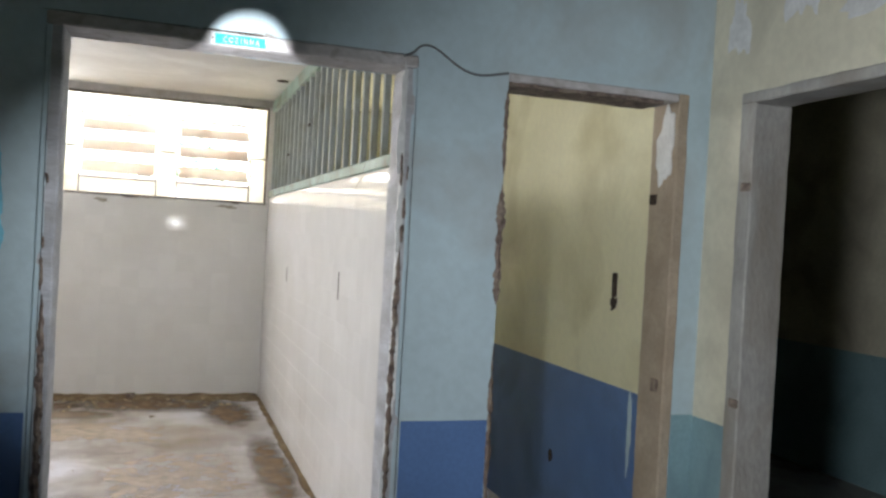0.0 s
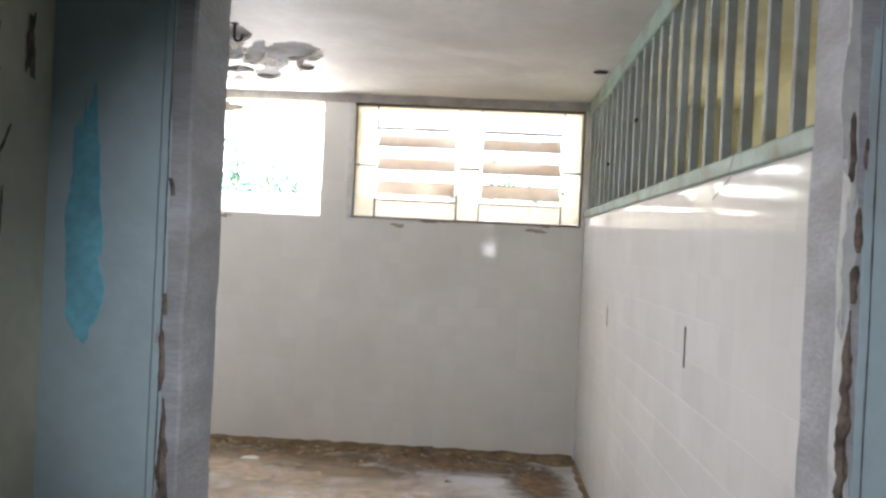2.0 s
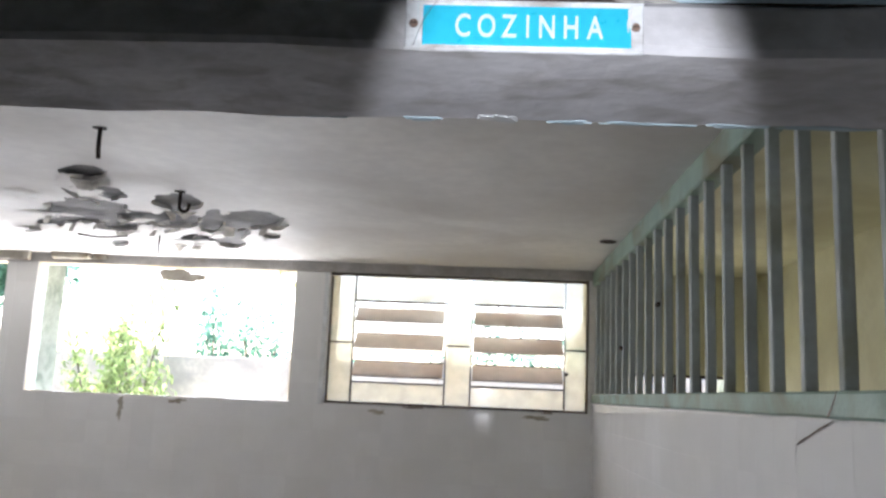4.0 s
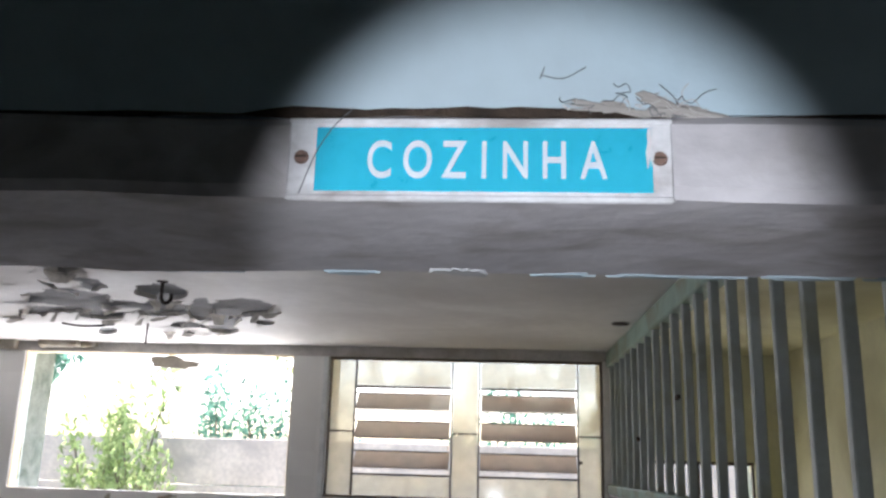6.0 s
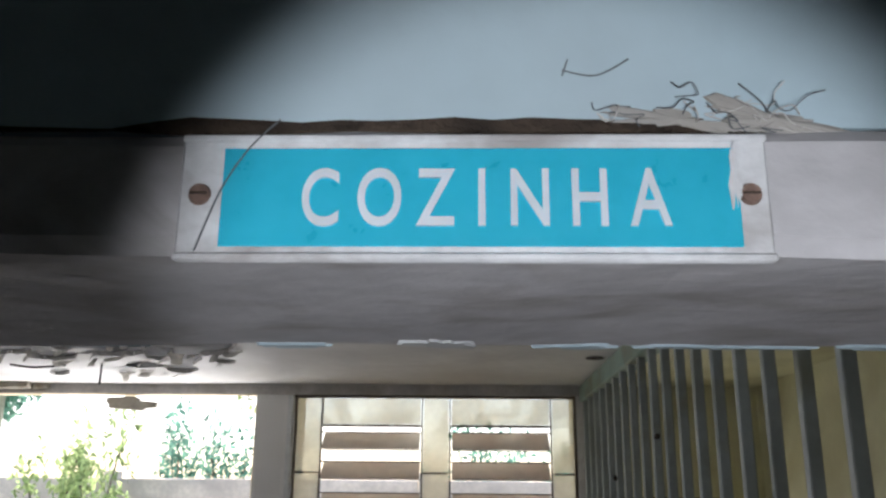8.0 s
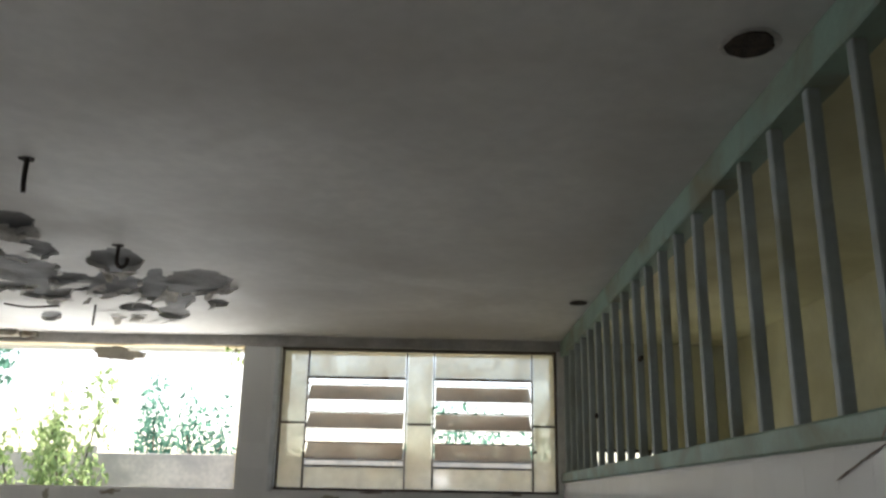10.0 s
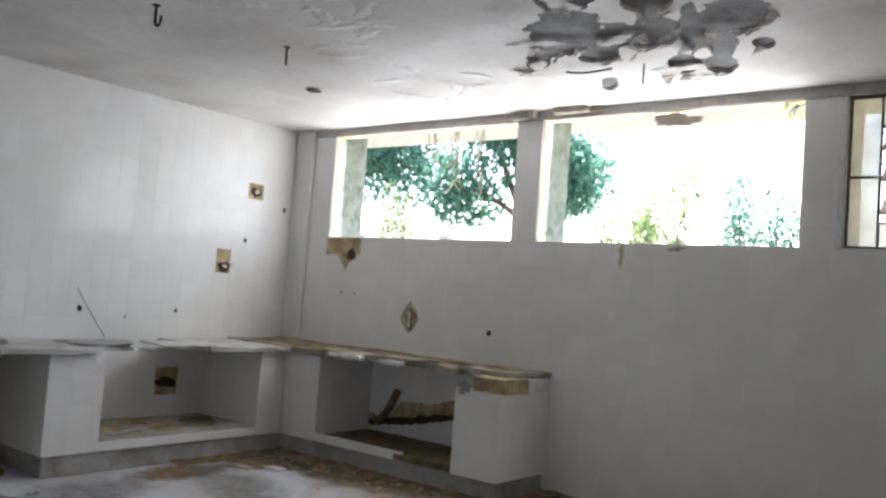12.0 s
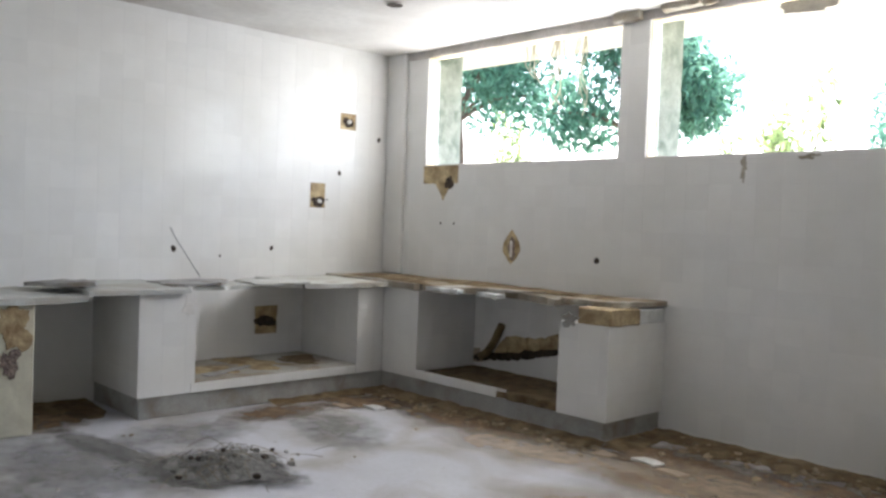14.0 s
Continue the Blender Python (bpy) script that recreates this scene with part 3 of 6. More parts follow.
for k, (y, z, a, b) in enumerate(((2.74, 1.30, 0.07, 0.30), (2.50, 1.75, 0.12, 0.16), (2.2, 1.5, 0.15, 0.2), (2.92, 1.1, 0.04, 0.15))):
    tagged(link("peeled_paint", ragged((CORR_L, y, z), (0, 1, 0), (0, 0, 1), (1, 0, 0), (a, b), 0.001, 0.2, 48, 40 + k), SKIM), "peeled pale patch on the cream corridor wall", "wall patch", "peeled patches on the corridor wall", "structure")
for k, (y, z, a, b) in enumerate(((2.6, 2.45, 0.10, 0.16), (2.2, 2.35, 0.2, 0.1), (2.95, 2.35, 0.05, 0.12), (1.9, 2.5, 0.12, 0.2))):
    tagged(link("damp_stain", ragged((RIGHT_X, y, z), (0, 1, 0), (0, 0, 1), (-1, 0, 0), (a, b), 0.0008, 0.22, 48, 80 + k), SKIM), "pale flaked damp patch on the cream wall", "wall patch", "damp patches on the cream wall", "structure")


# ---------------------------------------------------------------- door frames
def door_frame(name, label, pieces, mat):
    e = structure(empty(name), label, "door frame")
    for i, (pname, a, b, m) in enumerate(pieces):
        part(pname, rough_box(a, b, 0.05, 0.0035, 0.005, i + len(name)), m or mat, e)
    return e


kitchen_frame = door_frame("door_frame_1", "worn grey-blue kitchen door frame with chipped edges", (
    ("jamb", (-0.050, FRONT_Y - 0.005, 0), (DOOR_L, BACK_Y + 0.004, 2.092), FRAME),
    ("jamb", (DOOR_R, FRONT_Y - 0.005, 0), (1.098, BACK_Y + 0.004, 2.092), FRAME),
    ("lintel", (-0.050, FRONT_Y - 0.006, 2.092), (1.098, BACK_Y + 0.004, 2.132), HEADER)), FRAME)
store_frame = door_frame("door_frame_2", "raw cement store doorway edge with broken render", (
    ("jamb", (D2_R, FRONT_Y - 0.004, 0), (D2_R + 0.045, BACK_Y + 0.004, D2_TOP + 0.03), RENDER),
    ("lintel", (D2_L, FRONT_Y - 0.004, D2_TOP), (D2_R, BACK_Y + 0.004, D2_TOP + 0.03), HEADER)), RENDER)
# shade under the store lintel, built as a dark brown strip
part("timber_edge", rough_box((D2_L + 0.004, FRONT_Y + 0.004, D2_TOP - 0.014), (D2_R - 0.06, BACK_Y - 0.01, D2_TOP), 0.05, 0.003, 0.003, 77), STONE, store_frame, "dark brown strip standing in for the shade under the lintel")
for k, (x, a) in enumerate(((0.30, 0.03), (0.42, 0.02), (0.56, 0.022), (0.63, 0.035), (0.72, 0.03), (0.80, 0.045), (0.91, 0.04), (0.99, 0.03))):
    part("paint_chip", ragged((x, BACK_Y + 0.001, 2.0925), (1, 0, 0), (0, 1, 0), (0, 0, -1), (a, 0.0035), 0.0014, 0.30, 40, 700 + k), PAINT, kitchen_frame, "chipped white paint along the lintel's edge")
dark_frame = door_frame("door_frame_3", "grey worn frame of the dark doorway", (
    ("jamb", (RIGHT_X - 0.008, 2.830, 0), (RIGHT_X + 0.15, 2.905, 2.062), JAMB),
    ("jamb", (RIGHT_X - 0.008, 1.74, 0), (RIGHT_X + 0.15, 1.90, 2.062), JAMB),
    ("lintel", (RIGHT_X - 0.010, 1.74, 2.062), (RIGHT_X + 0.15, 2.905, 2.100), JAMB)), JAMB)
part("painted_edge", rough_box((-0.0505, FRONT_Y - 0.0075, 0), (-0.030, FRONT_Y + 0.01, 2.090), 0.04, 0.0018, 0.004, 41), PAINT, kitchen_frame, "pale blue painted edge")
part("painted_edge", rough_box((1.080, FRONT_Y - 0.0075, 0), (1.0985, FRONT_Y + 0.01, 2.090), 0.04, 0.0018, 0.004, 42), PAINT, kitchen_frame, "pale blue painted edge")
part("plaster_edge", rough_box((DOOR_R - 0.002, FRONT_Y - 0.007, 0), (1.068, FRONT_Y + 0.03, 2.088), 0.03, 0.004, 0.003, 43), SKIM, kitchen_frame, "ragged white plaster edge")
# hinge pockets left in the jambs
for z in (1.75, 0.98):
    part("hinge_pocket", rough_box((RIGHT_X - 0.012, 2.832, z), (RIGHT_X + 0.0, 2.88, z + 0.03), 0.03, 0.003, 0.002, z), STONE, dark_frame, "dark hinge pocket")
part("hinge_pocket", rough_box((D2_R - 0.004, BACK_Y - 0.05, 1.70), (D2_R + 0.02, BACK_Y - 0.005, 1.74), 0.03, 0.003, 0.002, 5), HOLE, store_frame, "dark hinge pocket")
part("filler", ragged((D2_R - 0.001, FRONT_Y + 0.07, 1.92), (0, 1, 0), (0, 0, 1), (-1, 0, 0), (0.055, 0.15), 0.004, 0.12, 36, 9), SKIM, store_frame, "white filler on the jamb")
part("hinge_pocket", rough_box((D2_R - 0.004, FRONT_Y + 0.03, 0.98), (D2_R + 0.02, FRONT_Y + 0.08, 1.03), 0.03, 0.003, 0.002, 8), STONE, store_frame, "dark hinge pocket")

# broken render along the doorways
CHIP_RUNS = [
    (((-0.022, FRONT_Y - 0.008, 0.55), (-0.018, FRONT_Y - 0.008, 0.85), (-0.020, FRONT_Y - 0.008, 1.10), (-0.024, FRONT_Y - 0.008, 1.29)), 0.026),
    (((-0.020, FRONT_Y - 0.008, 0.04), (-0.018, FRONT_Y - 0.008, 0.50)), 0.030),
    (((-0.030, FRONT_Y - 0.008, 1.30), (-0.031, FRONT_Y - 0.008, 1.40)), 0.012),
    (((-0.028, FRONT_Y - 0.008, 1.425), (-0.031, FRONT_Y - 0.008, 1.46)), 0.014),
    (((-0.024, FRONT_Y - 0.008, 1.62), (-0.028, FRONT_Y - 0.008, 1.65)), 0.016),
    (((1.060, FRONT_Y - 0.0085, 0.55), (1.061, FRONT_Y - 0.0085, 0.85), (1.062, FRONT_Y - 0.0085, 1.12), (1.064, FRONT_Y - 0.0085, 1.30), (1.066, FRONT_Y - 0.0085, 1.49)), 0.024),
    (((1.070, FRONT_Y - 0.0085, 1.50), (1.073, FRONT_Y - 0.0085, 1.56)), 0.022),
    (((1.074, FRONT_Y - 0.0085, 1.58), (1.073, FRONT_Y - 0.0085, 1.65)), 0.018),
    (((1.060, FRONT_Y - 0.0085, 1.69), (1.058, FRONT_Y - 0.0085, 1.80)), 0.016),
    (((1.080, FRONT_Y - 0.0085, 1.71), (1.080, FRONT_Y - 0.0085, 1.76)), 0.009),
    (((D2_L - 0.002, FRONT_Y - 0.001, 0.02), (D2_L - 0.004, FRONT_Y - 0.001, 0.7), (D2_L - 0.002, FRONT_Y - 0.001, 1.16)), 0.022),
    (((D2_L - 0.003, FRONT_Y - 0.001, 1.30), (D2_L - 0.006, FRONT_Y - 0.001, 1.50), (D2_L - 0.002, FRONT_Y - 0.001, 1.72)), 0.032),
    (((D2_L - 0.002, FRONT_Y - 0.001, 1.76), (D2_L - 0.002, FRONT_Y - 0.001, 2.05)), 0.020),
]
for k, (pts, w) in enumerate(CHIP_RUNS):
    tagged(link("broken_render", ribbon(pts, (0, -1, 0), w, 0.005, k, 0.9), STONE), "dark broken render along the doorway edge", "broken edge", "broken edges of the doorways", "structure")
for k, (x, z, a, b) in enumerate(((1.076, 1.05, 0.012, 0.22), (1.070, 1.58, 0.010, 0.09), (1.064, 0.45, 0.014, 0.30), (1.062, 1.90, 0.012, 0.16))):
    tagged(link("exposed_plaster", ragged((x - 0.01, FRONT_Y - 0.006, z), (1, 0, 0), (0, 0, 1), (0, -1, 0), (a, b), 0.002, 0.22, 60, 90 + k), SKIM), "exposed white plaster beside the chipped jamb", "broken edge", "plaster edges of the doorway", "structure")
for x0 in (-0.0345, 1.0945):
    tagged(link("seam_crack", ribbon([(x0 + 0.001 * (k % 3), FRONT_Y - 0.0092, 0.03 + 0.285 * k) for k in range(8)], (0, -1, 0), 0.0035, 0.0006, int(x0 * 100) + 20, 0.6), CABLE), "dark painted seam beside the door frame", "crack", kind="structure")
tagged(link("seam_crack", ribbon(((-0.07, FRONT_Y - 0.001, 2.1335), (0.27, FRONT_Y - 0.001, 2.1340), (0.40, FRONT_Y - 0.001, 2.1335)), (0, -1, 0), 0.004, 0.001, 7, 0.5), HOLE), "dark gap above the door lintel", "crack", kind="structure")
tagged(link("seam_crack", ribbon(((0.392, FRONT_Y - 0.001, 2.1335), (0.49, FRONT_Y - 0.001, 2.1330), (0.605, FRONT_Y - 0.001, 2.1320)), (0, -1, 0), 0.010, 0.001, 8, 0.4), HOLE), "dark gap above the door lintel", "crack", kind="structure")
tagged(link("seam_crack", ribbon(((0.612, FRONT_Y - 0.001, 2.1315), (0.67, FRONT_Y - 0.001, 2.133), (1.09, FRONT_Y - 0.001, 2.1335)), (0, -1, 0), 0.0025, 0.001, 9, 0.7), HOLE), "dark gap above the door lintel", "crack", kind="structure")
tagged(link("chipped_lintel_edge", ragged((0.495, BACK_Y - 0.005, 2.094), (1, 0, 0), (0, 1, 0), (0, 0, -1), (0.016, 0.010), 0.003, 0.25, 40, 14), SKIM), "pale chip under the lintel edge", "broken edge", kind="structure")


# ---------------------------------------------------------------- tiles
def tile_mesh(w, h, d=0.008, bev=0.0004):
    """One glazed tile, middle at the origin, face towards +z at height 0, rounded edges."""
    x, y = w / 2, h / 2
    v = [(sx * x, sy * y, -d) for sx, sy in ((-1, -1), (1, -1), (1, 1), (-1, 1))]
    v += [(sx * x, sy * y, -bev) for sx, sy in ((-1, -1), (1, -1), (1, 1), (-1, 1))]
    v += [(sx * (x - bev), sy * (y - bev), 0) for sx, sy in ((-1, -1), (1, -1), (1, 1), (-1, 1))]
    f = [(8, 9, 10, 11)]
    for b in (0, 4):
        f += [(b + k, b + (k + 1) % 4, b + 4 + (k + 1) % 4, b + 4 + k) for k in range(4)]
    return v, f


PITCH, JOINT = 0.1525, 0.0007


def tile_field(parent, origin, u, v, n, ulen, vlen, holes=(), centre=0.0, limit=300, u_off=0.0, v_off=0.0):
    """Tiles over a rectangle from origin along u and v; holes are (u0, u1, v0, v1). The whole tiles nearest to centre are pieces of their own."""
    origin, u, v, n = Vector(origin), Vector(u), Vector(v), Vector(n)
    turn = Matrix((u, v, n)).transposed().to_4x4()
    full, cut = [], []
    i0, j0 = -1, -1
    for i in range(i0, int(ulen / PITCH) + 2):
        for j in range(j0, int(vlen / PITCH) + 2):
            a0, a1 = max(i * PITCH + u_off, 0), min((i + 1) * PITCH + u_off, ulen)
            b0, b1 = max(j * PITCH + v_off, 0), min((j + 1) * PITCH + v_off, vlen)
            rects = [(a0, a1, b0, b1)]
            for h0, h1, g0, g1 in holes:
                nxt = []
                for r in rects:
                    if r[1] <= h0 or r[0] >= h1 or r[3] <= g0 or r[2] >= g1:
                        nxt.append(r)
                        continue
                    if r[0] < h0: nxt.append((r[0], h0, r[2], r[3]))
                    if r[1] > h1: nxt.append((h1, r[1], r[2], r[3]))
                    m0, m1 = max(r[0], h0), min(r[1], h1)
                    if r[2] < g0: nxt.append((m0, m1, r[2], g0))
                    if r[3] > g1: nxt.append((m0, m1, g1, r[3]))
                rects = nxt
            for r in rects:
                if r[1] - r[0] < 0.012 or r[3] - r[2] < 0.012:
                    continue
                whole = abs(r[1] - r[0] - PITCH) < 1e-4 and abs(r[3] - r[2] - PITCH) < 1e-4
                (full if whole else cut).append(r)
    full.sort(key=lambda r: abs((r[0] + r[1]) / 2 - centre))
    vv, ff = tile_mesh(PITCH - JOINT, PITCH - JOINT)
    me = bpy.data.meshes.new("tile")
    me.from_pydata(vv, [], ff)
    me.materials.append(TILE)
    rnd = random.Random(int(ulen * 1000))
    for r in full[:limit]:
        ob = new("tile", me)
        ob.parent = parent
        tilt = Euler((rnd.gauss(0, 0.0007), rnd.gauss(0, 0.0007), 0)).to_matrix().to_4x4()
        ob.matrix_basis = Matrix.Translation(origin + u * ((r[0] + r[1]) / 2) + v * ((r[2] + r[3]) / 2)) @ turn @ tilt
    verts, faces = [], []
    for r in full[limit:] + cut:
        vv, ff = tile_mesh(r[1] - r[0] - JOINT, r[3] - r[2] - JOINT)
        tilt = Euler((rnd.gauss(0, 0.0007), rnd.gauss(0, 0.0007), 0)).to_matrix().to_4x4()
        m = Matrix.Translation(origin + u * ((r[0] + r[1]) / 2) + v * ((r[2] + r[3]) / 2)) @ turn @ tilt
        k = len(verts)
        verts += [m @ Vector(q) for q in vv]
        faces += [tuple(k + q for q in f) for f in ff]
    if verts:
        me = bpy.data.meshes.new("tiles")
        me.from_pydata(verts, [], faces)
        me.materials.append(TILE)
        ob = new("tiles", me)
        ob.parent = parent
        tagged(ob, "white glazed wall tiles", kind="stuff")


# ---------------------------------------------------------------- window wall: trims, reveals, outer fins
def strip(name, mat, a, b, label, category, amount=0.003, seed=0):
    return structure(link(name, rough_box(a, b, 0.06, amount, 0.003, seed), mat), label, category)


strip("trim_lintel", LINTEL, (-4.965, WIN_Y - 0.012, HEAD - 0.004), (1.205, WIN_Y + 0.0, CEIL + 0.004), "grey strip between the windows and the ceiling", "lintel strip", 0.003, 2)
for k, (a, b) in enumerate(((-4.720, -2.826), (-2.608, -0.798))):
    strip(f"sill_{k + 1}", SILLM, (a, WIN_Y + 0.004, SILL - 0.022), (b, WIN_Y + 0.145, SILL), "broken grey cement sill of the empty window", "window sill", 0.006, 10 + k)
    strip(f"reveal_{k + 1}", REVEAL, (a, WIN_Y + 0.012, SILL), (a + 0.008, WIN_Y + 0.096, HEAD), "cream reveal of the empty window opening", "window reveal", 0.002, 20 + k)
    strip(f"reveal_{k + 3}", REVEAL, (b - 0.008, WIN_Y + 0.012, SILL), (b, WIN_Y + 0.096, HEAD), "cream reveal of the empty window opening", "window reveal", 0.002, 30 + k)
    strip(f"reveal_{k + 5}", REVEAL, (a + 0.008, WIN_Y + 0.012, HEAD - 0.008), (b - 0.008, WIN_Y + 0.096, HEAD), "cream head of the empty window opening", "window reveal", 0.002, 40 + k)
for k, (a, b) in enumerate(((-4.91, -4.705), (-2.835, -2.595), (-0.806, -0.56), (1.185, 1.42), (2.10, 2.3))):
    strip(f"fin_{k + 1}", FIN, (a, WIN_Y + 0.098, 0.0), (b, WIN_Y + 0.375, 2.745), "mossy concrete fin outside the windows", "concrete fin", 0.004, 50 + k)
# rounded tiled column in the corner
bm = box((LEFT_X, WIN_Y - 0.040, 0.83), (-4.97, WIN_Y + 0.008, CEIL), 0.018, 3)
structure(link("corner_column", bm, TILE), "whitish boxed pipe column in the kitchen corner", "column")


# ---------------------------------------------------------------- steel louvre window
def louvre_window():
    e = structure(empty("window_1"), "rusty steel window with dusty panes and tilted glass louvres", "window")
    y0, y1 = WIN_Y + 0.028, WIN_Y + 0.058
    xs = [-0.555, -0.392, 0.235, 0.408, 1.032, 1.180]
    zb, zt = SILL + 0.006, HEAD - 0.008

    def bar(name, a, b):
        part(name, box(a, b, 0.002), STEEL, e)
    bar("frame_rail", (xs[0] - 0.012, y0, zb - 0.006), (xs[-1] + 0.008, y1, zb + 0.010))
    bar("frame_rail", (xs[0] - 0.012, y0, zt - 0.010), (xs[-1] + 0.008, y1, zt + 0.008))
    for i, x in enumerate(xs):
        w = 0.008 if i in (0, 5) else 0.0055
        bar("frame_stile" if i in (0, 5) else "mullion", (x - w, y0 + 0.001, zb + 0.010), (x + w, y1 - 0.001, zt - 0.010))

    def pane(x0, x1, z0, z1, mat=GLASS, lean=0.0, name="pane"):
        m = box((x0, -0.002, -(z1 - z0) / 2), (x1, 0.002, (z1 - z0) / 2), 0.0008)
        ob = part(name, m, mat, e)
        ob.matrix_basis = pose(0, (y0 + y1) / 2, (z0 + z1) / 2, lean)
        ob.visible_shadow = False
        return ob
    for x0, x1 in ((xs[0], xs[1]), (xs[2], xs[3]), (xs[4], xs[5])):
        bar("glazing_bar", (x0 + 0.008, y0 + 0.002, 2.148), (x1 - 0.008, y1 - 0.002, 2.160))
        pane(x0 + 0.008, x1 - 0.008, zb + 0.012, 2.147)
        pane(x0 + 0.008, x1 - 0.008, 2.161, zt - 0.012)
    for x0, x1 in ((xs[1], xs[2]), (xs[3], xs[4])):
        a, b = x0 + 0.008, x1 - 0.008
        pane(a, b, 2.448, zt - 0.012)
        bar("glazing_bar", (a, y0 + 0.002, 2.430), (b, y1 - 0.002, 2.446))
        pane(a, b, zb + 0.012, 1.884)
        bar("glazing_bar", (a, y0 + 0.002, 1.886), (b, y1 - 0.002, 1.898))
        for z in (2.345, 2.170, 1.985):
            pane(a + 0.004, b - 0.004, z - 0.078, z + 0.078, GLASS_SLAT, -48, "louvre")
            part("louvre_clip", box((a, y0 - 0.03, z + 0.046), (b, y0 - 0.022, z + 0.054), 0.001), STEEL, e, "rusty louvre rail")
            part("louvre_clip", box((a, y1 + 0.022, z - 0.056), (b, y1 + 0.030, z - 0.050), 0.001), STEEL, e, "rusty louvre rail")
    part("latch", rough_box((1.030, y0 - 0.02, 1.985), (1.055, y0, 2.005), 0.02, 0.003, 0.003, 3), STEEL, e, "rusty window latch")
    return e


louvre_window()
strip("sill_3", STONE, (-0.56, WIN_Y + 0.002, SILL - 0.016), (1.185, WIN_Y + 0.03, SILL + 0.001), "dark broken sill of the steel window", "window sill", 0.004, 71)
strip("trim_window_side", SKIM, (-0.600, WIN_Y - 0.006, SILL - 0.01), (-0.569, WIN_Y + 0.03, HEAD), "pale moulding beside the steel window", "moulding", 0.001, 72)
e = structure(empty("window_2"), "bright store room window with thin upright bars", "window")
for x in (1.42, 1.60, 1.76, 1.92, 2.10):
    part("mullion", box((x - 0.012, WIN_Y + 0.03, 0.95), (x + 0.012, WIN_Y + 0.06, 2.025), 0.002), STEEL, e)
part("frame_rail", box((1.41, WIN_Y + 0.028, 2.005), (2.11, WIN_Y + 0.062, 2.03), 0.002), STEEL, e)
part("frame_rail", box((1.41, WIN_Y + 0.028, 0.945), (2.11, WIN_Y + 0.062, 0.965), 0.002), STEEL, e)

# ---------------------------------------------------------------- partition rail and slats
grille = tagged(empty("slat_screen"), "grey-green painted upright slats on a green rail above the partition", "slat screen")
part("bottom_rail", rough_box((PART_X - 0.012, BACK_Y + 0.004, 1.815), (PART_X + 0.090, WIN_Y, 1.872), 0.08, 0.0025, 0.006, 3), RAIL, grille, "green bottom rail")
part("top_rail", rough_box((PART_X - 0.006, BACK_Y + 0.004, 2.585), (PART_X + 0.080, WIN_Y, CEIL - 0.002), 0.08, 0.0025, 0.006, 4), RAIL, grille, "green top rail")
slat_data = None
for k in range(25):
    y = 3.43 + 0.213 * k
    if y > WIN_Y - 0.05:
        break
    if slat_data is None:
        bm = box((-0.004, -0.014, 1.870), (0.027, 0.014, 2.588), 0.003)
        ob = part("slat", bm, SLAT, grille)
        slat_data = ob.data
    else:
        ob = new("slat", slat_data)
        ob.parent = grille
    ob.matrix_basis = pose(PART_X + 0.012, y, 0, 0, 0, random.uniform(-3, 3))
for y, z in ((6.05, 2.238), (7.0, 2.11)):
    part("insect_nest", ragged((PART_X - 0.001, y, z), (0, 1, 0), (0, 0, 1), (-1, 0, 0), (0.022, 0.011), 0.012, 0.2, 20, int(y * 10)), HOLE, grille, "dark insect nest")

# marks and slots in the partition's tiles
for y, z, h in ((4.81, 1.24, 0.075), (6.77, 1.195, 0.06)):
    tagged(link("wall_slot", box((PART_X - 0.002, y - 0.010, z - h), (PART_X + 0.004, y + 0.010, z + h), 0.002), HOLE), "narrow dark slot cut into the tiled partition", "wall slot", "slots in the partition", "structure")
tagged(link("root_stain", ribbon(((PART_X - 0.003, 4.30, 1.812), (PART_X - 0.003, 4.40, 1.785), (PART_X - 0.003, 4.52, 1.75)), (-1, 0, 0), 0.006, 0.001, 31, 0.9), STONE), "brown crack under the green rail", "crack", kind="structure")
tagged(link("root_stain", ribbon(((PART_X - 0.015, 4.25, 1.872), (PART_X - 0.016, 4.27, 1.845), (PART_X - 0.016, 4.30, 1.815)), (-1, 0, 0), 0.007, 0.001, 32, 0.9), STONE), "brown crack across the green rail", "crack", kind="structure")
bm = box((2.288, 3.775, 1.30), (2.3, 3.81, 1.41), 0.004)
tagged(link("socket_hole", bm, HOLE), "dark slot in the yellow store wall", "wall slot", kind="structure")
tagged(link("socket_hole", ragged((2.299, 3.80, 1.27), (0, 1, 0.4), (0, -0.4, 1), (-1, 0, 0), (0.02, 0.035), 0.004, 0.2, 24, 4), HOLE), "dark slot in the yellow store wall", "wall slot", kind="structure")
tagged(link("paint_run", ragged((2.296, 3.60, 0.72), (0, 1, 0), (0, 0, 1), (-1, 0, 0), (0.02, 0.15), 0.002, 0.18, 40, 6), PAINT), "pale blue paint run on the dark dado", "paint mark", kind="structure")
tagged(link("socket_hole", ragged((2.297, 4.36, 0.42), (0, 1, 0), (0, 0, 1), (-1, 0, 0), (0.025, 0.03), 0.003, 0.1, 24, 6), HOLE), "dark hole in the blue dado", "wall hole", kind="structure")

